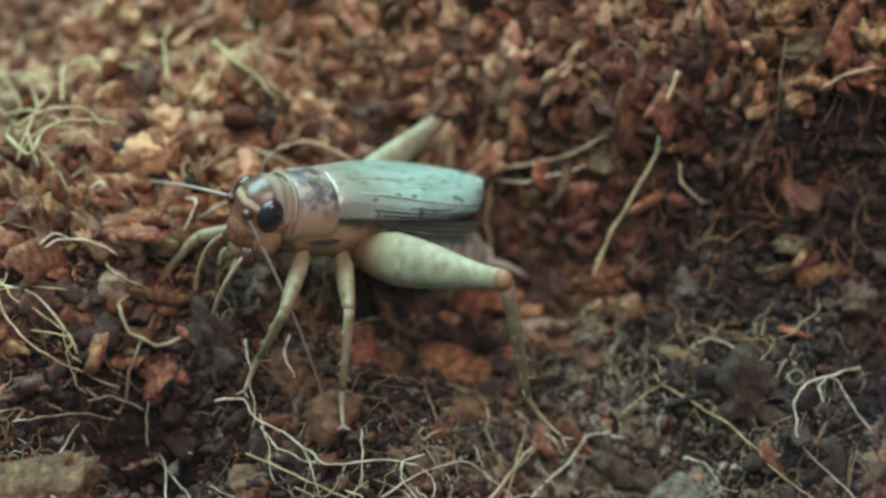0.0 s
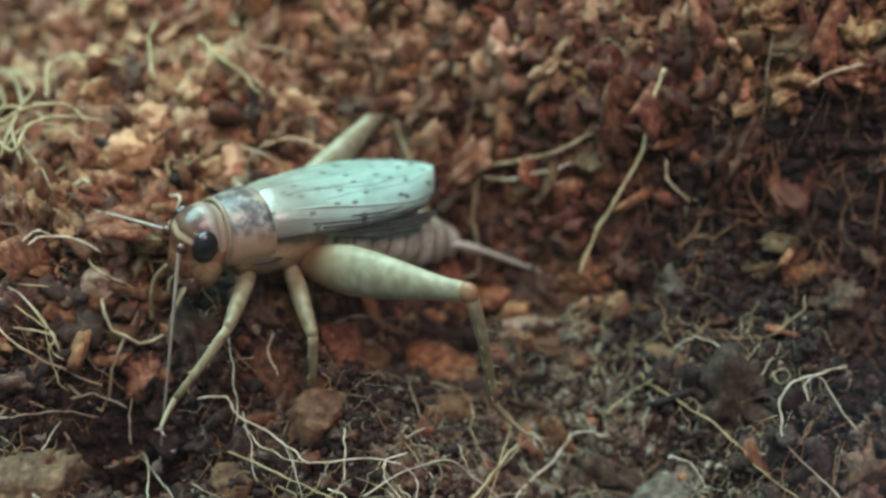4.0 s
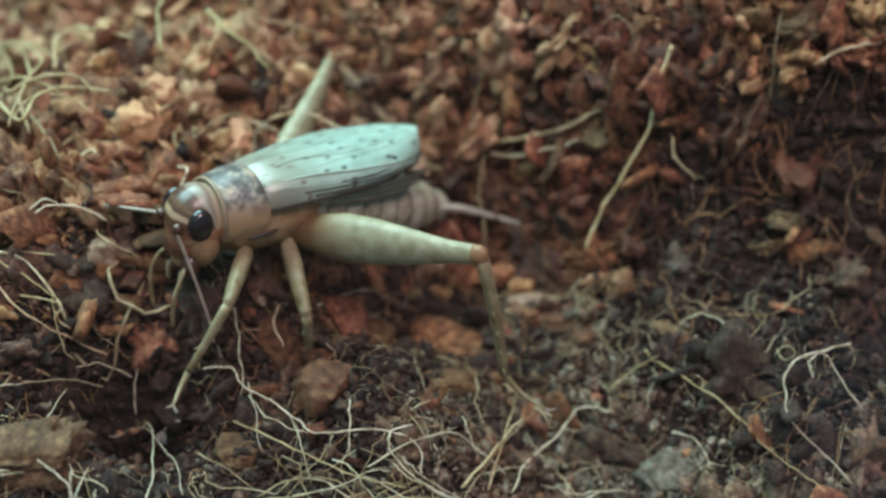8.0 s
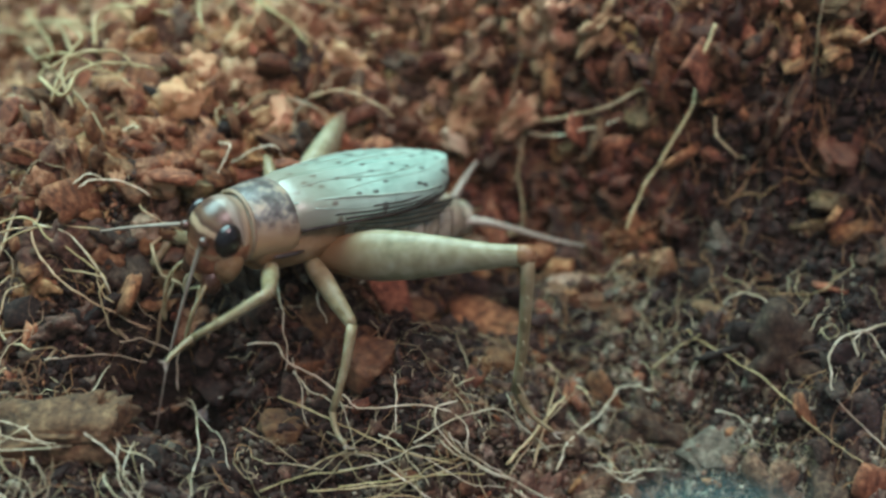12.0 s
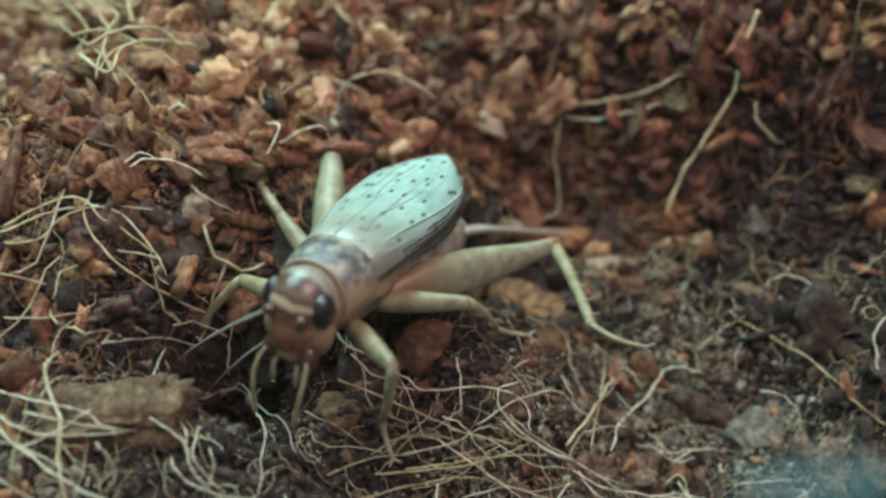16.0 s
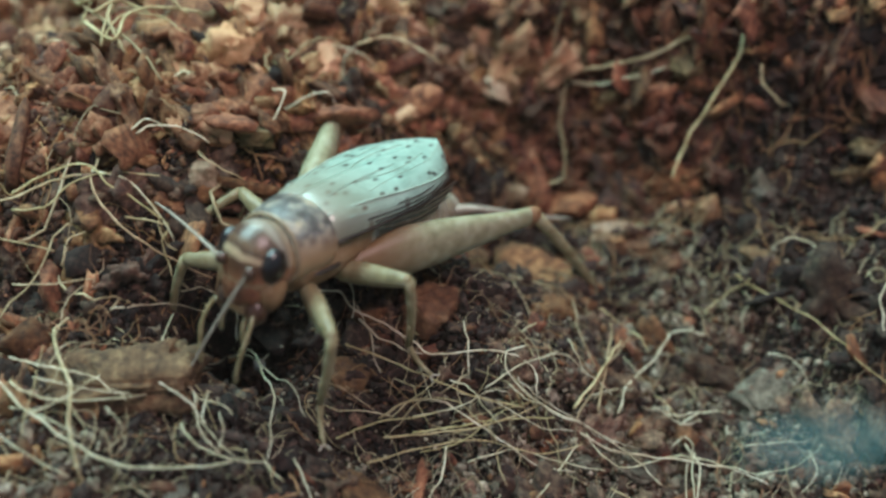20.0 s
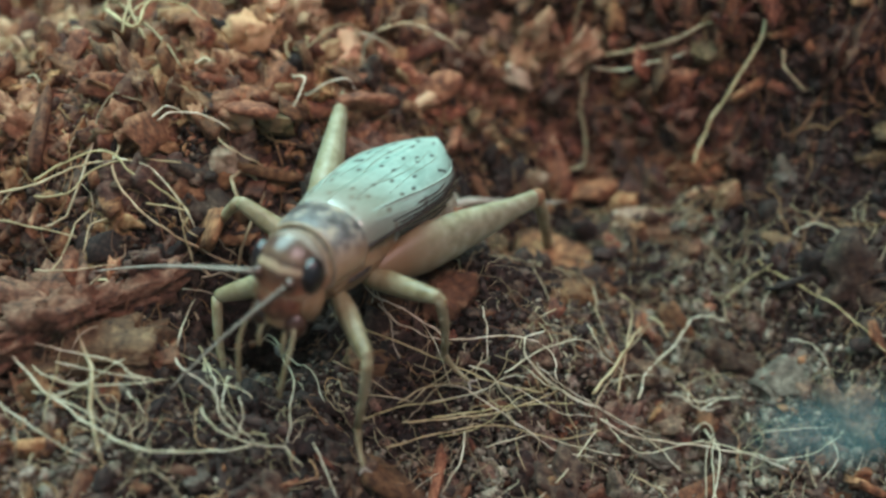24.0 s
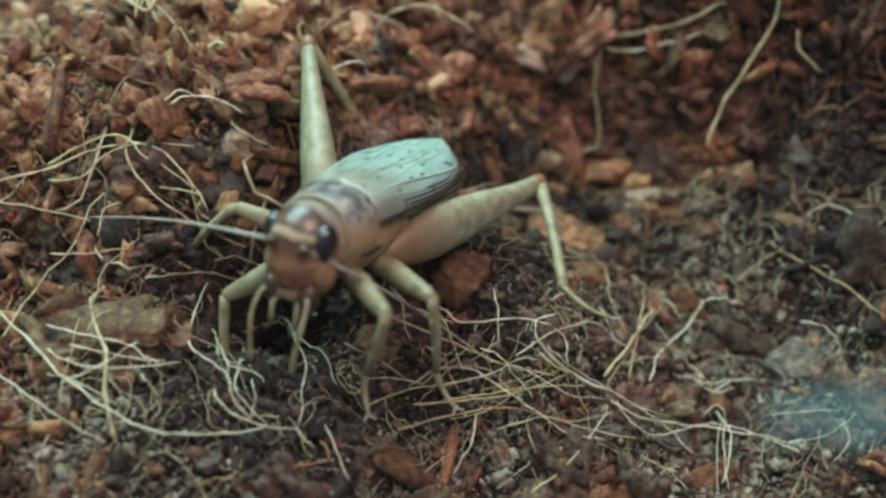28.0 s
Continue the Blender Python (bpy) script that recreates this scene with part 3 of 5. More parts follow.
# Dark bark splinters all over, crowded where shade is painted.
strew("dark_flakes", "flat black-brown splinters of bark, densest where shade is painted", 420, lambda x, y: 0.2 + 0.8 * shade_share(x, y), 0.7, 2.4, (1.8, 0.7, 0.28), FLAT, SHADESOIL, sink=0.4, heap=0.4)


def strands(name, label, n, weight, length, thick, material, rise=0.6):
    """Many short bent fibres in one mesh of kind stuff."""
    xy = where_on(weight, n)
    verts, faces = [], []
    for x, y in xy:
        a, bend = rng.uniform(0, 2 * math.pi), rng.normal(0, 0.5)
        size = rng.uniform(*length)
        p, line = np.array([x, y]), []
        lift = rng.uniform(0.1, rise)
        for k in range(11):
            z = float(crest(p[0], p[1])) + 0.45 + lift * math.sin(math.pi * (k + 0.5) / 11) + 0.12 * rng.normal()
            line.append((p[0], p[1], z))
            p = p + size / 10 * np.array([math.cos(a), math.sin(a)])
            a += 0.45 * bend + rng.normal(0, 0.40)
        v, f = sweep(line, rng.uniform(*thick), 4)
        faces += [tuple(i + len(verts) for i in g) for g in f]
        verts += v
    return thing(name, label, "roots", kind="stuff", data=mesh_of(name, verts, faces, material))


strands("root_hairs", "short pale root hairs tangled over the soil", 1300, lambda x, y: 0.15 + 0.85 * mound_share(x, y), (1.0, 5), (0.012, 0.034), HAIR)
strands("coir_fibres", "loose brown coir fibres among the chips", 2400, lambda x, y: 0.12 + 0.88 * coir_share(x, y), (1.2, 6), (0.018, 0.05), FIBRE, 1.0)


strands("root_mat", "tangled mat of thin yellowish roots on dark soil", 36, lambda x, y: np.clip(hill(x, y, -2.8, -17.3, 1, 3.0) + hill(x, y, 4.3, -11.0, 0.5, 2.5) + hill(x, y, -26.9, -19.3, 0.4, 4), 0, 1), (4, 12), (0.025, 0.05), HAIR, 1.0)
strands("back_roots", "blurred yellow roots over the coir slope", 45, lambda x, y: np.clip(hill(x, y, -25.3, 2.6, 1, 5) + hill(x, y, -13.9, 9.7, 0.5, 7) + hill(x, y, -28.2, -10.5, 0.6, 4), 0, 1), (4, 11), (0.06, 0.12), HAIR, 1.8)


strands("dry_fibres", "pale dry fibres scattered over the coir slope", 90, lambda x, y: soft((y - 4.5) / 1.5), (4, 12), (0.05, 0.10), HAIR, 2.6)


# ---- roots that lie on the substrate ----
def fine_root(radius, material, lift, *points):
    line = spline([(x, y, 0) for x, y in points], 6)
    n = len(line)
    seed = points[0][0] * 3.7 + points[0][1]
    for i, p in enumerate(line):
        p[0] += 0.16 * noise.noise(Vector((i * 0.35, seed, 0)))
        p[1] += 0.16 * noise.noise(Vector((i * 0.35, seed, 9)))
        p[2] = max(float(lie(p[0], p[1])) + 1.2, float(crest(p[0], p[1])) + 0.6) + 1.2 * min(1, max(0, (p[1] - 1) / 4))
    low = line[:, 2].copy()
    p_mean = float(line[:, 1].mean())
    for i in range(n):
        sag = low[max(0, i - 6):i + 7].mean()
        line[i, 2] = max(sag, low[i] - 0.3) + 0.08 * noise.noise(Vector((i * 0.5, seed, 4))) + lift * (0.45 + 0.55 * math.sin(math.pi * i / (n - 1))) + 0.3 + 0.5 * min(1, max(0, (p_mean + 2) / 5))
    taper = (0.43 if points[0][1] < 1 else 0.8) * radius * np.linspace(1.1, 0.7, n) * (1 + 0.2 * np.sin(np.arange(n) * 1.7 + seed))
    words = {"pale_root": "pale cream root fibre lying on dark soil", "straw_root": "straw-brown dry root fibre on the substrate",
             "yellow_root": "yellowish root fibre tangled on the substrate"}[material.name]
    return thing("root_fibre", words, "root", "root fibres on the substrate", data=tube("root_fibre", line, taper, material, 6))


fine_root(0.11, PALE, 0.3, (-25.1, -15.4), (-23.5, -14.7), (-21.9, -13.2), (-20.3, -12.7))
fine_root(0.1, PALE, 0.3, (-21.7, -12.5), (-20.2, -11.9), (-18.7, -12.1))
fine_root(0.11, PALE, 0.4, (-20.5, -13.7), (-18.3, -13.4), (-15.2, -18.0), (-14.4, -20.3))
fine_root(0.1, PALE, 0.4, (-20.8, -18.9), (-20.2, -20.2), (-18.6, -20.7), (-18.2, -21.0))
fine_root(0.13, PALE, 0.5, (-14.3, -12.2), (-12.6, -12.1), (-11.8, -13.4), (-10.0, -14.5), (-8.2, -15.9), (-7.2, -16.6), (-4.6, -16.2), (-2.7, -16.1), (-1.3, -16.5), (-1.1, -18.0))
fine_root(0.11, PALE, 1.2, (-12.7, -8.6), (-12.2, -10.7), (-11.8, -12.8), (-11.8, -14.3))
fine_root(0.12, YELLOW, 0.5, (-12.1, -15.4), (-9.1, -17.0), (-6.5, -18.2), (-4.2, -18.7), (-2.0, -18.8))
fine_root(0.1, PALE, 0.5, (-11.4, -13.8), (-9.9, -15.7), (-7.8, -16.4))
fine_root(0.09, PALE, 1.2, (-5.4, -14.5), (-5.3, -16.4), (-5.2, -17.9))
fine_root(0.12, PALE, 0.6, (-4.2, -18.1), (-2.0, -16.5), (0.6, -15.1), (2.3, -15.4), (3.7, -16.3))
fine_root(0.14, PALE, 0.7, (4.2, -16.8), (5.1, -14.8), (7.4, -12.4), (8.3, -11.1), (9.5, -11.1), (10.6, -11.4))
fine_root(0.13, STRAW, 0.8, (2.7, -17.4), (3.8, -13.9), (4.5, -10.6))
fine_root(0.12, STRAW, 0.5, (3.8, -9.8), (4.5, -10.5), (5.4, -10.9))
fine_root(0.16, PALE, 1, (24.9, -9.4), (22.5, -10.4), (20.9, -11.3), (20.4, -12.7), (20.8, -14.4), (22.8, -15.6), (24.1, -17.0))
fine_root(0.12, PALE, 0.7, (22.2, -11.8), (22.1, -11.0), (23.1, -10.3), (23.9, -11.5), (25.1, -13.3))
fine_root(0.12, YELLOW, 0.5, (12.7, -8.1), (13.3, -9.2), (15.2, -10.8), (17.4, -12.9), (18.9, -14.8), (20.7, -16.0), (22.4, -17.1))
fine_root(0.11, YELLOW, 0.8, (10.4, -10.4), (11.6, -9.6), (13.0, -9.1), (13.9, -8.4))
fine_root(0.1, PALE, 0.6, (13.1, -9.3), (13.3, -9.9), (12.8, -10.7), (12.7, -11.6))
fine_root(0.11, PALE, 0.5, (14.0, -13.1), (15.1, -13.7), (16.0, -15.3))
fine_root(0.12, PALE, 0.6, (-7.9, -7.0), (-6.6, -6.0), (-4.6, -4.6))
fine_root(0.13, PALE, 0.6, (-10.2, -7.8), (-10.2, -9.4), (-9.6, -11.0))
fine_root(0.14, PALE, 0.8, (-24.4, -6.3), (-23.6, -5.7), (-22.8, -5.8))
fine_root(0.14, STRAW, 0.5, (-26.1, -8.7), (-24.3, -9.0), (-23.0, -10.1), (-22.6, -11.1), (-21.8, -11.8))
fine_root(0.16, STRAW, 0.8, (14.2, 4.8), (13.6, 3.7), (13.1, 2.3), (11.8, 1.2), (10.1, -0.3), (9.1, -2.0))
fine_root(0.16, STRAW, 0.7, (1.2, 5.4), (3.0, 4.9), (4.9, 4.4), (7.9, 3.7), (9.9, 3.7), (11.6, 3.3))
fine_root(0.15, STRAW, 0.7, (27.0, 4.1), (24.7, 3.6), (22.6, 3.0))
fine_root(0.18, YELLOW, 0.8, (-31.4, 11.8), (-29.3, 10.2), (-26.6, 4.6), (-26.6, 1.6), (-25.2, -1.5))
fine_root(0.17, YELLOW, 1, (-25.9, 7.5), (-25.3, 9.8), (-23.1, 9.0), (-20.6, 8.1))
fine_root(0.17, YELLOW, 0.9, (-19.3, 12.5), (-19.1, 9.3), (-18.3, 6.0))
fine_root(0.17, YELLOW, 0.9, (-16.0, 10.6), (-14.6, 8.4), (-12.6, 6.9), (-11.5, 5.9))
fine_root(0.14, YELLOW, 0.9, (-26.8, -0.4), (-25.6, 1.9), (-23.4, 1.7), (-21.8, 0.7))
fine_root(0.14, YELLOW, 0.9, (-28.9, 4.2), (-26.8, 3.9), (-24.2, 2.5))
fine_root(0.12, STRAW, 0.6, (14.5, 1.9), (14.7, 0.8), (16.0, -0.2))
fine_root(0.11, PALE, 0.5, (17.6, -8.1), (16.2, -7.0), (14.7, -7.5))
fine_root(0.17, PALE, 0.6, (-33.0, -17.2), (-30.8, -19.4), (-28.3, -21.7), (-26.0, -23.4), (-23.5, -24.5), (-20.6, -24.4), (-18.0, -23.8))
fine_root(0.13, PALE, 0.5, (-32.6, -20.6), (-30.5, -22.2), (-28.4, -23.7), (-26.3, -24.8))
fine_root(0.11, PALE, 0.5, (-30.1, -19.4), (-28.2, -20.7), (-25.7, -20.9), (-22.7, -20.4))
fine_root(0.1, PALE, 0.7, (-29.0, -21.7), (-26.9, -20.9), (-25.1, -19.1))
fine_root(0.13, PALE, 0.6, (-14.9, -22.7), (-14.3, -24.2), (-13.5, -25.9))
fine_root(0.11, PALE, 0.8, (-19.5, -19.8), (-19.7, -21.8), (-18.9, -22.9), (-17.7, -23.9))
fine_root(0.11, PALE, 0.5, (-20.8, -21.8), (-20.1, -23.0), (-18.0, -23.8), (-16.5, -23.6), (-15.3, -24.6))
fine_root(0.14, PALE, 0.6, (-3.6, -24.8), (-1.4, -23.1), (0.8, -20.4), (1.3, -19.6))
fine_root(0.12, YELLOW, 0.6, (-10.4, -20.0), (-8.5, -19.0), (-6.3, -18.8), (-4.7, -19.7), (-3.6, -20.9))
fine_root(0.12, YELLOW, 0.6, (-10.1, -20.8), (-7.3, -20.7), (-4.0, -19.9), (-0.9, -18.3))
fine_root(0.12, PALE, 0.8, (-1.7, -15.5), (-3.0, -16.3), (-2.7, -17.5), (-0.6, -18.7), (1.6, -18.9))
fine_root(0.13, PALE, 0.5, (1.6, -18.7), (4.0, -19.3), (7.6, -19.2), (10.8, -19.5), (13.1, -20.6))
fine_root(0.12, PALE, 0.6, (-6.6, -21.0), (-6.8, -22.7), (-7.9, -24.4))
fine_root(0.15, PALE, 0.6, (8.5, -17.6), (9.0, -19.9), (8.1, -22.5))
fine_root(0.12, PALE, 0.5, (9.8, -16.1), (8.4, -16.6), (7.3, -15.9), (6.0, -15.5))
fine_root(0.15, YELLOW, 1, (-16.7, 0.8), (-15.8, 0.5), (-14.7, 2.0), (-13.2, 2.9), (-12.6, 2.4))
fine_root(0.12, YELLOW, 1, (-15.9, -0.1), (-15.8, 1.2), (-16.1, 1.7))
fine_root(0.13, STRAW, 0.8, (-11.5, 3.1), (-9.6, 3.9), (-7.8, 3.9), (-5.9, 3.3))
fine_root(0.14, PALE, 0.8, (-24.2, -6.4), (-23.3, -5.9), (-21.4, -5.7), (-20.1, -6.0))
fine_root(0.17, STRAW, 0.8, (-26.3, -7.6), (-26.5, -9.3), (-25.6, -10.7), (-24.0, -11.8), (-21.9, -11.9), (-19.9, -12.0))
fine_root(0.17, STRAW, 0.8, (-33.8, -10.3), (-30.8, -10.0), (-28.6, -9.2), (-26.4, -8.5))
fine_root(0.14, STRAW, 0.6, (-33.7, -11.1), (-31.0, -12.1), (-28.3, -12.6))
fine_root(0.13, STRAW, 0.6, (-30.5, -14.2), (-28.5, -14.6), (-26.1, -13.9))
fine_root(0.12, PALE, 1, (-22.4, -18.2), (-21.9, -14.2))
fine_root(0.1, PALE, 0.4, (11.9, -18.4), (14.0, -18.5), (15.8, -18.4))
fine_root(0.1, PALE, 0.4, (15.9, -18.7), (15.9, -20.3), (14.8, -21.4))
fine_root(0.12, STRAW, 1, (1.2, -18.6), (3.2, -15.3), (5.7, -11.5))
fine_root(0.11, YELLOW, 0.6, (-12.7, -21.3), (-10.4, -20.3), (-7.9, -19.9), (-5.6, -18.9))
fine_root(0.1, YELLOW, 0.5, (-11.0, -22.3), (-7.9, -21.4), (-4.6, -20.6), (-1.3, -20.9), (1.6, -19.8))
fine_root(0.1, PALE, 0.5, (-5.3, -21.7), (-2.7, -20.8), (0.1, -21.0), (2.9, -20.9))
fine_root(0.11, PALE, 0.6, (-8.3, -18.8), (-6.7, -18.9), (-4.9, -19.9), (-2.9, -20.9), (-1.4, -21.3), (0.9, -21.4))
fine_root(0.09, PALE, 0.6, (-8.4, -19.7), (-5.7, -19.3), (-4.0, -18.3), (-2.9, -18.2))
fine_root(0.1, YELLOW, 0.5, (-8.4, -20.5), (-6.2, -20.2), (-4.0, -19.7), (-1.8, -19.2), (-0.1, -18.8))
fine_root(0.1, PALE, 0.6, (-2.8, -17.5), (-2.1, -18.1), (-0.4, -18.5), (1.5, -18.6), (3.5, -19.0), (5.3, -19.8), (6.4, -20.9))
fine_root(0.1, PALE, 0.5, (2.0, -18.6), (2.9, -19.9), (4.4, -20.2), (6.4, -19.3), (8.4, -18.7), (10.2, -19.2), (12.3, -20.1), (14.8, -19.8), (16.5, -18.5))
fine_root(0.24, STRAW, 1, (1.2, -17.8), (2.5, -16.1), (3.9, -13.7), (5.0, -11.9))
fine_root(0.12, STRAW, 0.8, (5.7, -10.8), (6.3, -11.5), (6.7, -12.2))
fine_root(0.09, PALE, 0.7, (1.2, -13.4), (1.6, -14.7), (2.0, -15.6))
fine_root(0.1, PALE, 0.6, (7.6, -18.0), (8.5, -17.4), (8.8, -18.2), (8.2, -19.7), (7.7, -23.1))
fine_root(0.1, PALE, 0.6, (9.0, -18.2), (8.5, -19.9), (8.4, -23.1))
fine_root(0.14, STRAW, 0.4, (3.3, -21.3), (4.7, -22.1), (5.9, -23.2))
fine_root(0.11, PALE, 0.5, (8.3, -16.5), (9.8, -15.8), (11.3, -15.8))
fine_root(0.09, STRAW, 0.5, (7.0, -14.5), (7.9, -15.7), (8.3, -16.5))
fine_root(0.08, YELLOW, 0.4, (-8.0, -21.4), (-5.6, -20.9), (-3.1, -18.9), (-1.1, -18.2))
fine_root(0.07, PALE, 0.5, (-5.8, -18.3), (-3.5, -18.7), (-1.1, -19.6), (1.1, -19.2))
fine_root(0.08, YELLOW, 0.4, (-3.2, -22.8), (-3.7, -21.3), (-3.2, -20.6))
fine_root(0.08, PALE, 0.5, (-5.5, -24.8), (-3.8, -23.5), (-3.5, -23.0))
fine_root(0.12, PALE, 0.8, (-22.4, -19.1), (-22.0, -19.9), (-20.8, -20.7), (-20.0, -21.5), (-19.7, -22.6), (-18.7, -23.5))
fine_root(0.11, PALE, 0.9, (-19.2, -13.2), (-17.8, -13.6), (-16.2, -19.0), (-16.1, -21.3), (-16.2, -23.4))
fine_root(0.11, PALE, 0.6, (-30.2, -18.1), (-28.1, -19.0), (-26.0, -19.5), (-24.7, -20.2), (-23.7, -20.8))
fine_root(0.09, PALE, 0.6, (-28.8, -19.3), (-26.7, -20.1), (-24.9, -20.5), (-23.5, -20.4))
fine_root(0.09, YELLOW, 0.6, (-28.9, -22.6), (-28.7, -20.4), (-28.5, -17.4))
fine_root(0.1, PALE, 0.6, (-24.8, -21.2), (-24.3, -21.8), (-23.7, -22.5))
fine_root(0.09, PALE, 0.6, (-27.9, -18.7), (-27.4, -18.0), (-26.7, -17.4))
fine_root(0.11, PALE, 0.9, (-17.2, -14.0), (-16.4, -13.8), (-15.8, -13.7))
fine_root(0.11, PALE, 1, (-18.6, -13.1), (-18.6, -12.3), (-18.1, -11.3))
fine_root(0.09, PALE, 0.9, (-11.5, -13.1), (-10.8, -15.3), (-10.2, -17.8))
fine_root(0.09, PALE, 0.9, (-8.9, -15.2), (-8.0, -17.4), (-7.3, -19.4))
fine_root(0.09, STRAW, 0.5, (-14.0, -17.5), (-12.4, -18.5), (-10.6, -19.6))
fine_root(0.14, STRAW, 0.8, (-24.6, -10.5), (-23.3, -10.8), (-22.2, -10.9), (-22.5, -11.5), (-22.1, -12.5), (-21.7, -12.5))
fine_root(0.12, STRAW, 0.6, (-27.8, -13.6), (-27.7, -12.4), (-26.8, -11.4))
fine_root(0.1, PALE, 0.9, (-20.3, -20.0), (-20.1, -21.0), (-19.7, -22.7))
fine_root(0.09, PALE, 0.9, (-18.8, -21.0), (-18.6, -22.2), (-18.7, -23.5))
fine_root(0.12, PALE, 0.6, (-29.8, -20.9), (-28.1, -21.6), (-25.8, -22.9))
fine_root(0.1, PALE, 0.6, (-6.2, -17.7), (-5.2, -18.2), (-4.3, -19.2), (-3.3, -20.2))
fine_root(0.11, PALE, 0.6, (-2.2, -17.0), (-1.5, -17.8), (-0.1, -18.3), (1.4, -18.6), (2.6, -18.8), (5.1, -19.2))
fine_root(0.08, YELLOW, 0.5, (-6.2, -19.9), (-4.0, -19.3), (-2.3, -18.4))
fine_root(0.09, PALE, 0.5, (7.6, -15.2), (7.9, -16.0), (9.1, -15.9), (11.1, -15.6))
fine_root(0.09, PALE, 0.5, (2.4, -16.2), (4.2, -15.5), (5.7, -15.0))
fine_root(0.09, PALE, 0.7, (5.2, -12.5), (5.7, -13.7), (6.4, -14.2))
fine_root(0.16, PALE, 1.6, (-16.9, -0.9), (-15.9, -2.0), (-16.7, -3.8))
fine_root(0.16, PALE, 1.6, (-15.9, -2.0), (-14.3, -1.4), (-13.2, -1.0), (-12.6, -1.2))
fine_root(0.15, YELLOW, 0.9, (-30.9, -9.8), (-29.1, -8.8), (-26.9, -8.3), (-25.6, -9.4), (-23.7, -10.2), (-22.3, -10.8), (-22.5, -11.5))
fine_root(0.15, YELLOW, 0.8, (-30.9, -10.4), (-28.9, -10.6), (-27.8, -9.6), (-25.6, -8.6), (-22.8, -8.5))
fine_root(0.14, STRAW, 0.8, (-21.1, -5.8), (-20.2, -7.0), (-18.2, -7.4))
fine_root(0.16, YELLOW, 1, (-34.6, 12.4), (-31.2, 10.4), (-29.0, 10.4), (-26.1, 8.0), (-25.1, 9.2))
fine_root(0.15, YELLOW, 0.9, (-28.1, 2.0), (-26.0, -0.5), (-25.2, 1.9), (-23.2, 2.6), (-21.1, 2.6))
fine_root(0.14, YELLOW, 0.9, (-31.9, 12.6), (-28.3, 5.7), (-28.5, 2.3))
fine_root(0.16, YELLOW, 1, (-31.8, 11.6), (-29.4, 10.7), (-26.5, 6.6), (-26.6, 2.9), (-26.7, -1.0))
fine_root(0.15, YELLOW, 1, (-27.7, 2.7), (-25.7, 3.4), (-23.4, 3.3), (-21.8, 2.1))
fine_root(0.15, YELLOW, 1, (-25.4, 5.7), (-25.9, 8.9), (-24.0, 9.3), (-20.7, 8.3))
fine_root(0.14, YELLOW, 0.9, (-30.1, 6.3), (-26.3, 1.2), (-24.1, -1.8), (-22.9, -3.5))
fine_root(0.13, PALE, 0.8, (-26.6, -8.3), (-24.6, -9.0), (-22.9, -10.2), (-21.8, -11.6))
fine_root(0.12, PALE, 0.7, (2.9, 4.8), (4.5, 4.0), (6.7, 3.5), (9.6, 3.1))


# ---- chips that can be told apart ----
def chip(name, label, category, x, y, radii, material, turn=0, tilt=(0, 0), seed=0, square=0.6, rough=0.35, up=0.0):
    z = float(ground_height(x, y)) + radii[2] * 0.55 + up
    ob = thing(name, label, category, "bark chips" if category == "bark chip" else "", data=lump(name, radii, material, seed, rough, square, 4))
    ob.matrix_world = pose(x * MM, y * MM, z * MM, tilt[0], tilt[1], turn)
    return ob


block = chip("bark_block", "mossy brown block of old bark lying flat", "bark chip", -23.9, -18.7, (3.56, 1.68, 1.19), MOSSBARK, 2, (6, -4), 1, 0.4, 0.55)
chip("bark_chip", "rounded red-brown bark chip between roots", "bark chip", -11.9, -16.1, (1.34, 1.13, 1.13), REDBARK, 20, (0, 10), 2)
chip("bark_flake", "long thin pale brown bark flake", "bark chip", 7.3, -2.9, (3.08, 0.80, 0.58), TANBARK, 3, (4, 0), 3, 0.5)
chip("bark_flake", "dark red bark flake under a pale one", "bark chip", 7.0, -3.8, (3.42, 1.07, 0.64), REDBARK, -4, (-8, 0), 4, 0.5)
chip("seed_husk", "dull brown seed husk standing upright", "husk", 11.5, -3.2, (0.85, 0.70, 1.35), BARK, 10, (0, 8), 5, 0.8)
chip("bark_chip", "light orange bark chip standing among coir", "bark chip", -19.4, 1.9, (1.61, 1.23, 1.51), ORANGEBARK, 35, (10, 20), 6)
chip("bark_chip", "light orange bark chip on the coir slope", "bark chip", -18.4, 4.1, (1.13, 0.94, 1.50), ORANGEBARK, -20, (-12, 10), 7)
chip("bark_chip", "tan bark chip leaning on the coir slope", "bark chip", -6.6, 6.7, (1.82, 0.86, 0.96), TANBARK, 24, (0, -14), 8)
chip("bark_slab", "flat grey-brown slab of bark on the soil mound", "bark chip", 15.0, -14.0, (2.85, 1.42, 0.66), GREYBARK, 28, (8, -12), 9, 0.5)
chip("bark_chip", "dark red bark chip under the cricket", "bark chip", -7.1, -12.9, (1.62, 1.31, 1.31), REDBARK, 60, (10, 16), 10)
chip("bark_chip", "red-brown bark chip in the hollow", "bark chip", -4.9, -7.0, (1.57, 1.15, 0.94), REDBARK, 10, (0, 0), 11)
chip("bark_chip", "brown bark chip on dark soil", "bark chip", 0.4, -10.3, (1.67, 0.94, 0.84), REDBARK, 15, (0, 12), 12)
chip("bark_chip", "brown bark chip on dark soil", "bark chip", 14.8, -7.2, (1.77, 0.60, 0.60), BARK, -35, (0, 8), 13)
chip("bark_chip", "orange bark chip on the coir slope", "bark chip", -20.3, -4.1, (1.42, 0.85, 0.85), ORANGEBARK, -12, (6, 0), 14)
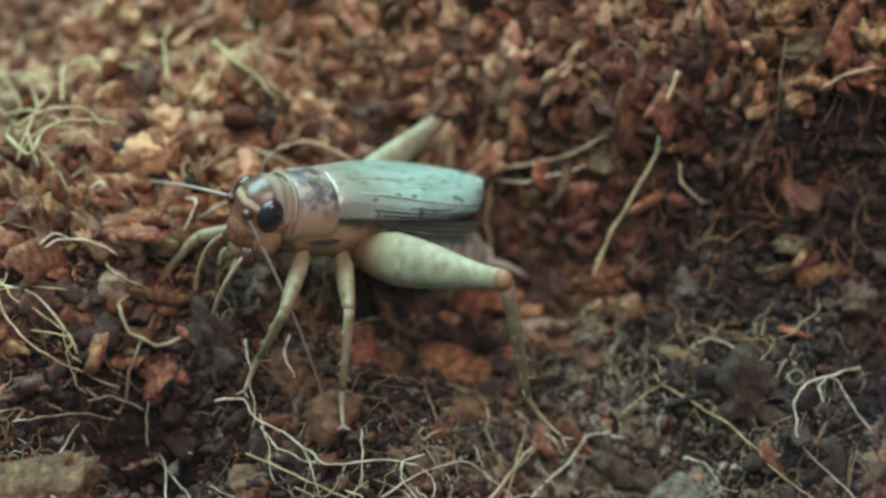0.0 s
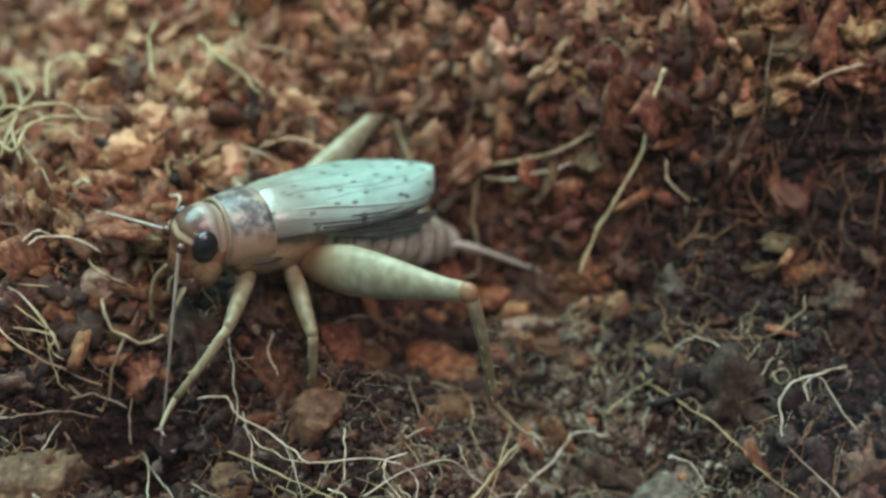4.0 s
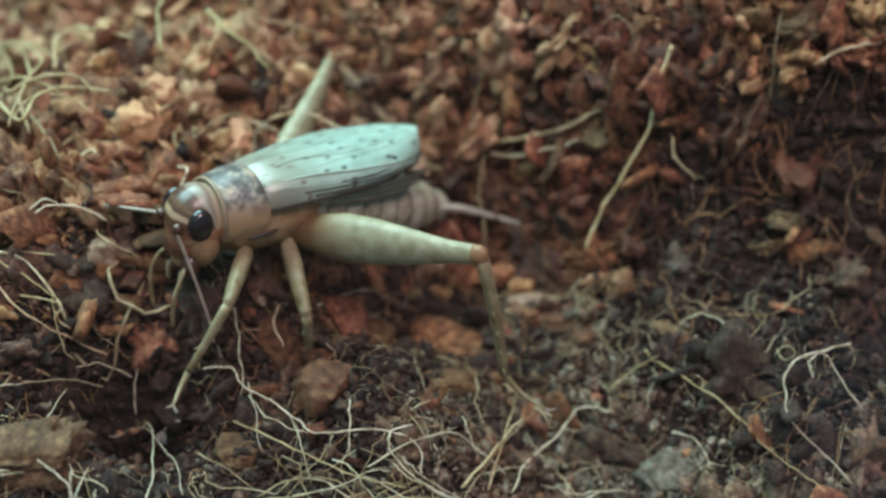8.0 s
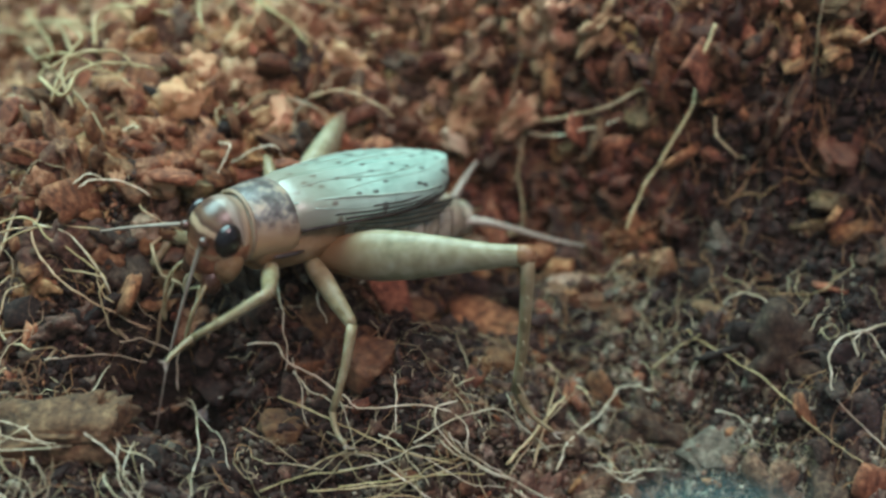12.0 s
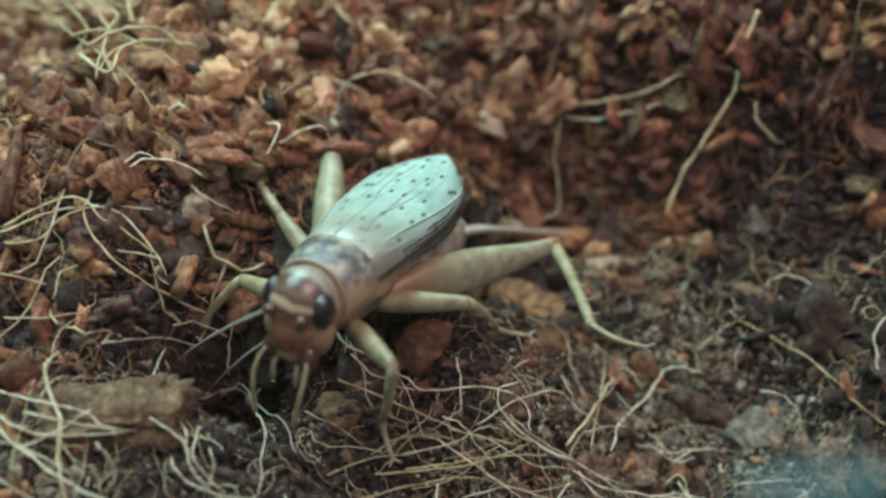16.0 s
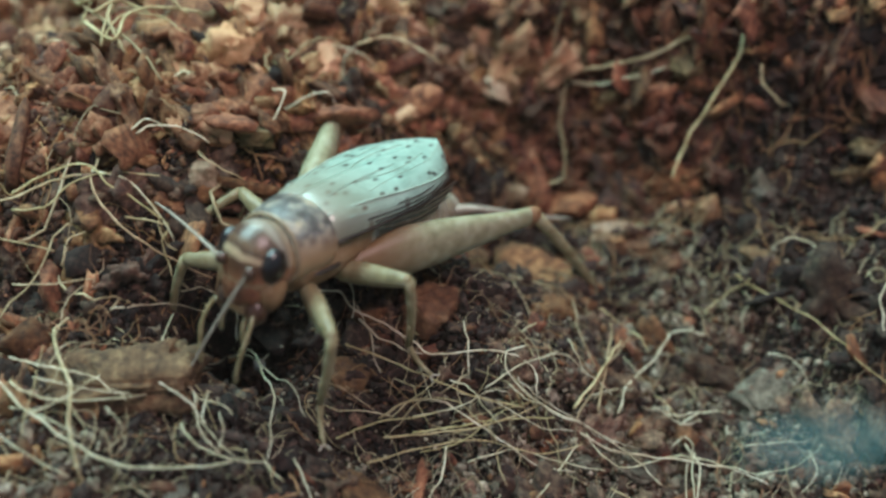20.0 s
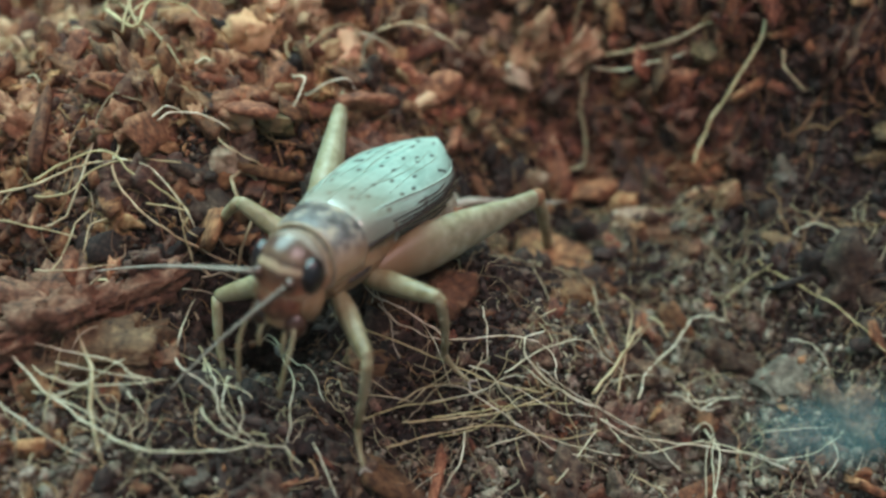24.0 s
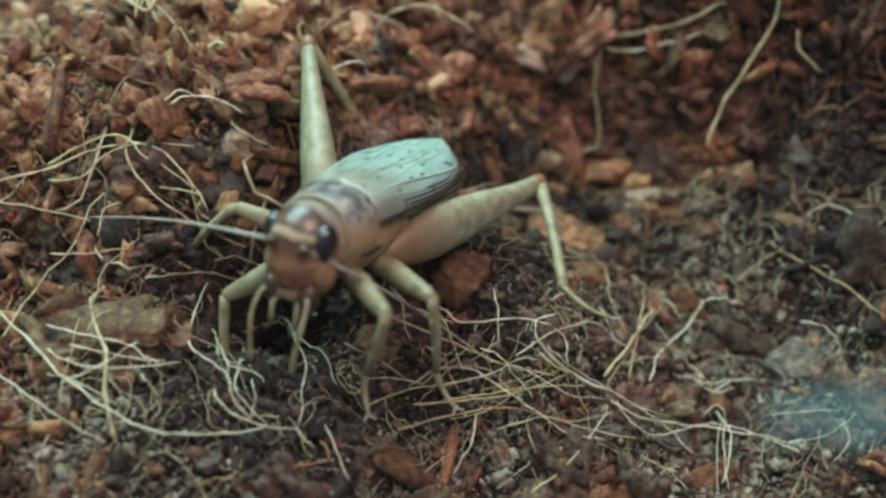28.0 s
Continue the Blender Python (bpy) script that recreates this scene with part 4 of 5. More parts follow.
chip("bark_chip", "greyish bark chip among red coir", "bark chip", -20.6, -6.8, (0.88, 0.78, 1.18), TANBARK, 0, (0, 0), 15)
chip("bark_flake", "pale bark flake on dark crumbs", "bark chip", -1.6, 0.3, (1.63, 0.61, 0.51), TANBARK, -8, (0, 0), 16)
chip("grit_grain", "small white grain of grit on the soil", "grit", -17.1, -12.9, (0.62, 0.42, 0.36), QUARTZ, 20, (0, 0), 17, 0.7, 0.2)
chip("grit_grain", "tiny glinting grain of grit on dark soil", "grit", -2.4, 4.4, (0.27, 0.22, 0.22), QUARTZ, 0, (0, 0), 18, 0.8, 0.2, 0.5)
CHIP_SHAPES = [lump("bark_chip", (1.25, 0.7, 0.42), mat, 30 + i, 0.38, 0.55, 4) for i, mat in enumerate((BARK, REDBARK, BARK, TANBARK, BARK, ORANGEBARK, REDBARK, MOSSBARK, GREYBARK))]
for x, y in where_on(lambda x, y: 0.25 + 0.75 * coir_share(x, y), 150):
    k = int(rng.integers(0, 8))
    if float(mound_share(x, y)) > 0.5 or (x > 6 and y < -2):
        k = 8
    elif x > 4 or y < -3:
        k = (6, 7)[k % 2]
    size = rng.uniform(0.7, 1.7) * (0.7 if y < -6 else 1)
    ob = tagged(new("bark_chip", CHIP_SHAPES[k]), ("brown", "dark red-brown", "brown", "tan", "brown", "orange", "dark red-brown", "mossy brown", "dull grey-brown")[k] + " bark chip lying in the substrate", "bark chip", "bark chips")
    ob.matrix_world = pose(x * MM, y * MM, (float(ground_height(x, y)) + 0.35 * size) * MM, rng.uniform(-35, 35), rng.uniform(-35, 35), rng.uniform(0, 360)) @ Matrix.Scale(size, 4)
clod = thing("soil_clod", "red-brown soil clod pushed aside by the cricket", "soil clod", data=lump("soil_clod", (4.3, 2.6, 2.6), CLODSOIL, 40, 0.9, 0.75, 5))


# ---- the tank's front glass, with two veils that paint reflection and haze ----
def glass():
    m = bpy.data.materials.new("tank_glass")
    m.use_nodes = True
    nt = m.node_tree
    nt.nodes.clear()
    out, mix = nt.nodes.new("ShaderNodeOutputMaterial"), nt.nodes.new("ShaderNodeMixShader")
    clear, gloss = nt.nodes.new("ShaderNodeBsdfTransparent"), nt.nodes.new("ShaderNodeBsdfGlossy")
    clear.inputs[0].default_value, gloss.inputs["Roughness"].default_value, mix.inputs[0].default_value = (0.985, 0.995, 0.99, 1), 0.02, 0.03
    nt.links.new(clear.outputs[0], mix.inputs[1])
    nt.links.new(gloss.outputs[0], mix.inputs[2])
    nt.links.new(mix.outputs[0], out.inputs[0])
    return m


def veil_film(name, colour, dense, reach):
    """A see-through veil painting reflection and haze, dense in its middle and thinning out unevenly to its edge."""
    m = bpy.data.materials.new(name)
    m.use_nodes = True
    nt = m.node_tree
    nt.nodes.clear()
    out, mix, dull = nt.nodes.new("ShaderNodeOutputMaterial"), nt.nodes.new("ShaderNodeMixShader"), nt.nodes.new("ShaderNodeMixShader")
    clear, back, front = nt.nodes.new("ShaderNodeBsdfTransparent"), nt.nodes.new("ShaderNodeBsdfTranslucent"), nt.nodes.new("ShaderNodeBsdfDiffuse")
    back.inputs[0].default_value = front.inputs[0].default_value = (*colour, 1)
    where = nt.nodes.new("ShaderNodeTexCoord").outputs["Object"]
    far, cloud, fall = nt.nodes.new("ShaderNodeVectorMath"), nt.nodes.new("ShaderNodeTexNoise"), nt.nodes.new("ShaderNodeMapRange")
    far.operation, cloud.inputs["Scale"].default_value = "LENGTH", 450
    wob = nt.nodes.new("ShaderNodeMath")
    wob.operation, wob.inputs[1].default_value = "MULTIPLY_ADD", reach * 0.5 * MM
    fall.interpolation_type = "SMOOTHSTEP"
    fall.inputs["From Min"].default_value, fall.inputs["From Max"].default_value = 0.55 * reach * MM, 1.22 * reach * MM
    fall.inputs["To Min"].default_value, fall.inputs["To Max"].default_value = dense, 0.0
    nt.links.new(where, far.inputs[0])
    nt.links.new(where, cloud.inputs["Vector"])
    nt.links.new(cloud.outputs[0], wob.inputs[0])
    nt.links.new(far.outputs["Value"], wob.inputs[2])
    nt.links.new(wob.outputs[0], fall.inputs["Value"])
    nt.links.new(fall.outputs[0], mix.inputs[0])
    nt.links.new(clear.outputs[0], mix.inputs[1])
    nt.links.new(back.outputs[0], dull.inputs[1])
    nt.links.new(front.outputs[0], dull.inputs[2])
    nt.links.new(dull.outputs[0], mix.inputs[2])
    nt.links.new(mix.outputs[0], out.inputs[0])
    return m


pane = thing("window_1", "clear front glass of the tank with painted reflection and haze", "glass pane", kind="structure",
             data=mesh_of("window_1", [(x * MM, y * MM, z * MM) for x in (-95, 95) for y in (-31.6, -29.8) for z in (-26, 80)],
                          [(0, 1, 3, 2), (4, 6, 7, 5), (0, 4, 5, 1), (2, 3, 7, 6), (0, 2, 6, 4), (1, 5, 7, 3)], glass(), False))
pane.visible_shadow = False


def veil(x, z, reach, wide, material):
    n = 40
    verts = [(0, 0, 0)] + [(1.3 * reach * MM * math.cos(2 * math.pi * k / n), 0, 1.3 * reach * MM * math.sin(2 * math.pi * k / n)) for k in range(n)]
    ob = part("veil", mesh_of("veil", verts, [(0, 1 + k, 1 + (k + 1) % n) for k in range(n)], material, False), pane, "bluish veil on the glass painting reflection and haze")
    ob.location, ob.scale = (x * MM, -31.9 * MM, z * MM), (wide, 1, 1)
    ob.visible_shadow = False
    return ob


# The teal sheet paints a reflection, the bluish one haze at the right.
veil(8.7, 10.1, 3.6, 1.5, veil_film("teal_reflection", (0.36, 0.62, 0.60), 0.30, 3.6))
veil(22.0, 19.0, 12.0, 1.0, veil_film("bluish_haze", (0.26, 0.40, 0.52), 0.036, 12.0))


# ---- the cricket; its own axes: x to the head, y to its left, z up ----
BODY = [
    (0, -4.4, -1.8, 5.2, 213, -26, 3),
    (1, -6.1, -2.0, 4.7, 213, -26, 4),
    (2, -5.9, -1.1, 4.8, 209, -14, 2),
    (3, -6.0, -2.1, 4.9, 210, -18, 4),
    (3.5, -6.5, -2.1, 4.9, 213, -16, 2),
    (5.5, -7.9, -2.3, 4.9, 214, -12, 2),
    (6, -7.9, -3.0, 4.6, 214, -17, 3),
    (6.5, -8.4, -2.0, 5.2, 211, -8, 2),
    (7, -9.6, -1.7, 5.6, 214, -3, 2),
    (7.5, -7.7, -1.3, 5.2, 215, -8, 2),
    (8, -7.8, -1.9, 5.0, 218, -12, 4),
    (8.5, -8.0, -1.7, 5.1, 216, -11, 3),
    (9, -8.4, -2.4, 4.9, 215, -13, 5),
    (9.5, -10.0, -3.6, 5.2, 218, -3, 2),
    (10, -12.0, -4.4, 4.7, 222, -9, 2),
    (10.5, -14.7, -4.1, 5.9, 219, 2, 1),
    (11, -9.5, -5.3, 4.9, 217, -15, 1),
    (11.5, -8.4, -5.4, 4.7, 218, -17, 1),
    (13.5, -9.6, -7.7, 4.4, 223, -15, 1),
    (14, -13.7, -7.0, 5.5, 214, -2, 0),
    (14.5, -10.1, -5.7, 5.1, 207, -5, 0),
    (15, -8.3, -8.7, 3.8, 227, -19, 1),
    (15.5, -6.5, -7.9, 4.1, 239, -21, 2),
    (16, -9.6, -9.6, 4.1, 239, -12, 2),
    (16.5, -10.5, -9.6, 4.2, 228, -9, 1),
    (17, -12.4, -11.6, 4.2, 225, -8, 1),
    (17.5, -13.6, -10.6, 4.5, 221, -1, 1),
    (18, -11.1, -9.1, 4.4, 222, -9, 1),
    (18.5, -12.2, -9.8, 4.1, 226, -11, 1),
    (19, -13.0, -10.4, 4.0, 228, -13, 0),
    (19.5, -13.4, -10.4, 4.0, 224, -12, 1),
    (20, -11.5, -10.1, 4.0, 231, -16, 2),
    (20.5, -11.5, -9.6, 4.1, 230, -22, 2),
    (22.5, -14.9, -11.2, 4.2, 223, -6, 0),
    (23, -18.5, -13.3, 4.5, 222, 1, -1),
    (23.5, -13.7, -10.9, 4.2, 232, -9, 1),
    (24, -11.7, -11.4, 3.8, 240, -18, 2),
    (24.5, -12.4, -11.4, 3.7, 235, -19, 2),
    (25, -12.9, -12.0, 3.4, 236, -20, 3),
    (25.5, -12.8, -11.6, 3.6, 235, -17, 2),
    (26, -12.1, -11.6, 3.6, 231, -18, 2),
    (26.5, -12.2, -11.6, 3.8, 234, -16, 2),
    (27, -12.3, -11.6, 3.7, 236, -20, 4),
    (27.5, -11.6, -11.3, 3.8, 241, -19, 3),
    (28, -11.9, -11.6, 3.5, 241, -26, 5),
]
HIND_LEFT_KNEE = [(0, 2, 13.2, 3.3), (1, 0.9, 13.3, 3.1), (2, -1.6, 13.1, 1.9), (3, -0.6, 13, 3.1), (6, -1.7, 13.1, 2.1), (7, -3.7, 12.9, -1.4), (8, -1.7, 13.1, 1.8), (9, -1.9, 13.1, 1.8), (10, -1.7, 12.4, 3.4), (11, -1.9, 12.1, 4), (14, -5.1, 11.5, 1.2), (15, -9, 5.9, 1.2), (16, -8.9, 7.2, -2.2), (17, -9.5, 5.5, -1.6), (18, -9.5, 5.1, -0), (19, -9.6, 4.2, 0.7), (20, -9.1, 6.6, -0.6), (23, -9, 6.6, -4), (24, -9.1, 6.4, -0.2), (25, -8.8, 5.8, 1.9), (26, -9.1, 5.8, 1.1), (27, -9.3, 5.8, 0), (28, -9.1, 6.1, 0.6)]
HIND_LEFT_FOOT = [(0, 4, -13, 0.7), (1, 2.7, -12.2, -0.4), (2, 3.3, -11.5, -2.4), (3, 3.2, -12.1, -0.6), (6, 2.8, -11.6, -2.2), (7, 2.9, -9.9, -4.5), (8, 3.5, -11.6, -1.7), (9, 2.6, -12, -1.7), (10, -1.1, -9.9, -0.6), (11, 1.8, -15.4, -0.2), (14, 0.6, -12.1, -1.8), (15, 1.7, -11.3, 2.9), (16, 1.8, -15.1, 2.5), (17, -3.1, -17.7, 3.6), (18, 2, -3, -5.1), (19, -0.9, -3.5, -6), (20, 3.6, -6.8, -7.1), (23, -7, -20, 5.1), (24, -0.3, -4.8, -8), (25, 1.6, -10.9, -4.9), (26, 1.3, -8.7, -6.7), (27, -1.6, -3.6, -7.5), (28, -1.8, -16.1, 1)]
MID_LEFT_KNEE = [(0, 5.4, 6.3, -2.9), (1, 4.6, 6.6, -2.7), (2, 4.3, 6.3, -4.2), (3, 4.4, 6.5, -3.6), (6, 3.7, 6.6, -3.4), (7, 3.7, 5.2, -6), (8, 4.5, 6, -4.6), (9, 4.3, 6.2, -4.3), (10, 3, 6.8, -1.6), (11, 4.2, 6.6, -3.3), (14, 2, 6.6, -2.7), (15, 3.2, 6.7, -1.4), (16, 1.8, 6.5, -0.9), (17, 2.2, 6.7, -1.9), (18, 2, 6.1, -4.6), (19, 2.3, 6.7, -1.9), (20, 3.8, 6.4, -0.2), (23, 0.9, 6.2, -3), (24, 4.4, 6.6, -1.1), (25, 4.1, 6.6, -1.1), (26, 4.1, 6.7, -1.5), (27, 5, 6.5, -2.1), (28, 5.7, 6.2, -2.2)]
MID_LEFT_FOOT = [(0, -6.5, -12.6, 0.6), (1, -7.2, -11.8, -0.4), (2, -7.8, -9.3, -3.3), (3, -7.6, -10.5, -2), (6, -8.1, -10.3, -2.4), (7, -7.9, -13.2, 1.2), (8, -8.3, -9.3, -3.4), (9, -9, -9.7, -3), (10, -9.2, -7.1, -2.1), (11, -7.9, -18, -0.8), (14, -11.7, -13.7, -2.4), (15, -4.3, -14.8, -1.3), (16, -3, -12.5, -0.5), (17, -8.7, -18.3, -2.4), (18, -8.4, -15.6, -4.9), (19, -8.7, -17, -2.5), (20, -8.7, -16.9, -0.2), (23, -14.8, -17, -3.7), (24, -7.8, -18, -0.8), (25, -9.1, -19.3, -1), (26, -8.8, -19.1, -1.5), (27, -9.3, -20.1, -1.3), (28, -8.9, -20.8, -0.7)]
FRONT_LEFT_KNEE = [(0, 8.8, 5.1, -3.6), (1, 9.3, 4.9, -2.4), (2, 9.2, 4.7, -3.9), (3, 9.1, 5.1, -2.7), (6, 8.8, 5.4, -2.8), (7, 8.5, 5.3, -3.7), (8, 9.2, 5, -2.9), (9, 8.9, 5.2, -3), (10, 7.7, 5.6, -0.3), (11, 8.7, 5.3, -1), (14, 8.3, 5, 0.2), (15, 9.4, 4.3, -0.4), (16, 8.6, 5.5, -1.5), (17, 7.7, 4.9, 0.8), (18, 8.5, 5, -0.1), (19, 8.5, 5.6, -2.8), (20, 8.7, 5.5, -2.1), (23, 6.6, 5.8, -0), (24, 9, 5.1, -3.1), (25, 8.5, 5.4, -0.8), (26, 8.9, 5.3, -2.2), (27, 7.3, 6.1, -1.4), (28, 9, 5.3, -2.4)]
FRONT_LEFT_FOOT = [(0, -11.4, -10.7, 1.5), (1, -14.7, -15.5, 4.3), (2, -15.2, -11, -0.8), (3, -14.6, -14.2, 2.3), (6, -14.9, -14.2, 0.5), (7, -15.4, -11, -2.4), (8, -14.8, -13.4, 0.2), (9, -15.2, -12.4, -0.3), (10, -16.9, -16.4, 2.6), (11, -17.1, -18.4, 4.2), (14, -21, -11.5, -0.9), (15, -14.3, -18.9, 2.4), (16, -9.7, -19.4, -0.4), (17, -15.1, -21.2, 1.2), (18, -15.7, -22.8, 2.5), (19, -16.8, -21.2, -1.6), (20, -13.5, -20.7, -0.5), (23, -20.2, -20.6, -0.5), (24, -12.5, -22.7, -1.2), (25, -14.5, -22.2, 1.1), (26, -14.8, -21, -0.4), (27, -11.7, -20.3, 0.4), (28, -12.7, -21.9, 0.7)]
HIND_RIGHT_KNEE = [(0, -7.7, -5.5, 4.4), (1, -7.1, -5.9, 5), (2, -8.1, -8.2, 0.8), (3, -7.8, -6.7, 3.4), (6, -8.3, -7.5, 1.5), (8, -6.7, -8.8, 3.3), (9, -6.7, -8.6, 3.4), (10, -8.6, -7.5, 0.2), (11, -7.1, -9.6, 0.8), (15, -6.6, -8.2, 4.1), (16, -7.8, -8.2, 1.7), (17, -8, -8.9, -1.2), (18, -7.4, -9, 1.2), (19, -6.8, -8.7, 3.1), (20, -8, -7.7, 1.7), (23, -7.8, -9.2, -1.2), (24, -8, -6.9, 2.8), (25, -8.3, -7.2, 1.9), (26, -7.8, -8.4, 1.2), (27, -5.7, -8.4, 5), (28, -4.1, -8, 6.8)]
HIND_RIGHT_FOOT = [(0, -0.6, 4.3, 1.7), (1, -2.7, 4.1, 1.3), (2, -2.3, 4.4, 1.5), (3, -1.4, 4.7, 1.8), (6, -2.6, 3.7, 1.1), (8, -3.2, 5.5, 2.5), (9, -3, 5.1, 2.1), (10, -6, 3.5, 1.6), (11, -5.3, 3.4, 1), (15, -5.6, 1.3, 0.5), (16, -9.2, 0.1, 0.6), (17, -9.3, -1.4, 0.2), (18, -7.2, 0.7, 0.4), (19, -11, -1.2, 1.2), (20, -8.8, -0.7, 0), (23, -14.1, -4.1, 1.4), (24, -10.1, -1.9, 0.5), (25, -10.7, -2.4, 0.7), (26, -10, -1.7, 0.6), (27, -12, -2.8, 1.5), (28, -13.1, -3.4, 1.5)]
FRONT_RIGHT_KNEE = [(0, 9.6, -4, -4.3), (1, 10, -3.8, -3.4), (3, 9.3, -4.7, -3.6), (6, 9.4, -4.7, -3.2), (8, 10, -3.8, -3.5), (9, 10.1, -3.6, -3.4), (10, 8.7, -5.3, -3.2), (11, 8.3, -5.4, -3.9), (15, 5.4, -6, -4.2), (16, 4.8, -6.2, -3), (17, 6.2, -5.8, -4.6), (18, 8.4, -5.2, -4.1), (19, 5.9, -6, -4.1), (20, 7.1, -6, -3.6), (24, 6.4, -5.6, -4.8), (25, 7.1, -4.9, -5.5), (26, 5.7, -5.7, -4.7), (27, 6.8, -5.3, -5.2), (28, 7, -5.2, -5.2)]
FRONT_RIGHT_FOOT = [(0, -17.9, -5.3, 2.0), (1, -20.5, -6.0, 3.5), (3, -17.9, -5.4, 2.0), (6, -21.0, -7.7, 2.2), (8, -21.0, -8.4, 1.7), (9, -21.1, -8.1, 2.0), (10, -23.2, -11.5, 0.9), (11, -21.7, -10.5, 0.6), (15, -18.6, -11.1, -2.6), (16, -20.3, -11.6, -2.0), (17, -21.2, -13.6, -5.9), (18, -22.3, -13.4, -2.4), (19, -21.7, -13.4, -4.0), (20, -22.1, -13.1, -2.5), (24, -19.8, -18.3, -2.6), (25, -21.2, -20.2, -2.0), (26, -23.4, -14.8, -0.4), (27, -20.3, -18.9, -2.1), (28, -20.2, -19.3, -2.0)]
MID_RIGHT_KNEE = [(0, 3.4, -6.2, -1.4), (15, 1.2, -6, -0.2), (20, 2.2, -6.6, -1.2), (24, 3.9, -6.3, -0.1), (28, 4.6, -6.5, -1)]
MID_RIGHT_FOOT = [(0, -9.3, 3.1, 2.7), (3, -10.0, 3.0, 2.5), (6, -11.7, 2.5, 2.6), (11, -13.3, 0.1, 3.3), (14, -16.1, -1.1, 3.5), (20, -21.3, -9.4, 1.3), (24, -21.3, -10.7, 0.2), (28, -22.8, -12.2, -0.1)]
HIP = {"hind": (2.2, 2.2, -1.9), "mid": (3.2, 1.5, -2.2), "front": (5.8, 1.4, -2.2)}
REACH = {"hind": (12.2, 9.0), "mid": (5.3, 5.1), "front": (5.0, 5.0)}

SIZE = 1.020
cricket = thing("cricket", "pale tan house cricket with glossy whitish wings on soil", "cricket")
cricket.scale = (SIZE, SIZE, SIZE)

# thorax, shield and abdomen
part("thorax", loft("thorax", [(7.4, 0, -0.6, 1.3, 1.3), (6.6, 0, -0.8, 2.0, 1.9), (5.0, 0, -0.7, 2.35, 2.2), (3.0, 0, -0.6, 2.4, 2.3), (1.4, 0, -0.6, 2.3, 2.2), (0.2, 0, -0.6, 2.0, 1.9)], TAN), cricket)
part("shield", loft("shield", [(7.75, 0, -0.1, 1.7, 1.7), (7.6, 0, 0.05, 1.96, 1.94), (7.2, 0, 0.15, 2.12, 2.04), (6.7, 0, 0.2, 2.22, 2.08), (6.1, 0, 0.24, 2.34, 2.12), (5.5, 0, 0.26, 2.44, 2.12), (5.1, 0, 0.25, 2.48, 2.06), (4.85, 0, 0.2, 2.36, 1.94), (4.7, 0, 0.15, 2.0, 1.7)], NECK, 32, 0.95), cricket, "mottled grey shield with tan sides")
for s in (1, -1):
    part("shield_edge", tube("shield_edge", spline([(6.3, s * 2.18, -0.95), (5.7, s * 2.28, -0.92), (5.1, s * 2.36, -0.85), (4.4, s * 2.44, -0.75)], 4), [0.05, 0.09] + [0.14] * 8 + [0.12, 0.08, 0.04], VEIN), cricket, "black line along the shield's lower edge")
part("shield_rim", tube("shield_rim", [(7.62, 2.0 * math.cos(a), 0.08 + 1.96 * math.sin(a)) for a in np.linspace(-0.8, math.pi + 0.8, 26)], 0.12, COLLAR, 8), cricket, "pale tan collar")
ABDOMEN = Vector((2.2, 0, -0.6))


def ring_of(k):
    """One ring of the abdomen, about the joint at the waist."""
    x0, drop = -1.40 * k, -0.20 * k
    w = (2.35, 2.45, 2.5, 2.5, 2.4, 2.25, 2.0, 1.65, 1.2)[k]
    return loft("abdomen_segment", [(x0 + 0.1, 0, drop, w * 0.86, w * 0.84), (x0 - 0.2, 0, drop - 0.04, w * 0.97, w * 0.94), (x0 - 0.8, 0, drop - 0.11, w, w * 0.97),
                                    (x0 - 1.28, 0, drop - 0.18, w * 0.985, w * 0.955), (x0 - 1.46, 0, drop - 0.2, w * 0.86, w * 0.84)], (BELLY, BELLYDARK)[k % 2], 22)


abdomen = part("abdomen", ring_of(0), cricket, "grey-brown ringed abdomen")
for k in range(1, 9):
    part("abdomen_segment", ring_of(k), abdomen)
for k in range(9):
    x0, drop = -1.40 * k - 1.38, -0.20 * k - 0.2
    w = (2.35, 2.45, 2.5, 2.5, 2.4, 2.25, 2.0, 1.65, 1.2)[k] * 0.93
    part("abdomen_seam", tube("abdomen_seam", [(x0, w * math.cos(a), drop + w * 0.97 * math.sin(a)) for a in np.linspace(0, 2 * math.pi, 25)], 0.07, VEIN, 5), abdomen, "dark seam between the rings")
for line in ([(-11.8, 0.8, -1.5), (-12.8, 1.6, -1.2), (-14.2, 2.8, -1.2), (-16.2, 4.5, -1.3), (-18.2, 6.2, -1.2)], [(-11.8, -0.8, -1.5), (-12.5, -1.2, -0.9), (-13.3, -1.6, -0.2), (-14.2, -2.0, 0.5), (-15.2, -2.4, 1.2)]):
    part("cercus", tube("cercus", spline(line, 5), np.linspace(0.34, 0.06, 21), HORN, 8), abdomen, "pale tapering tail feeler")


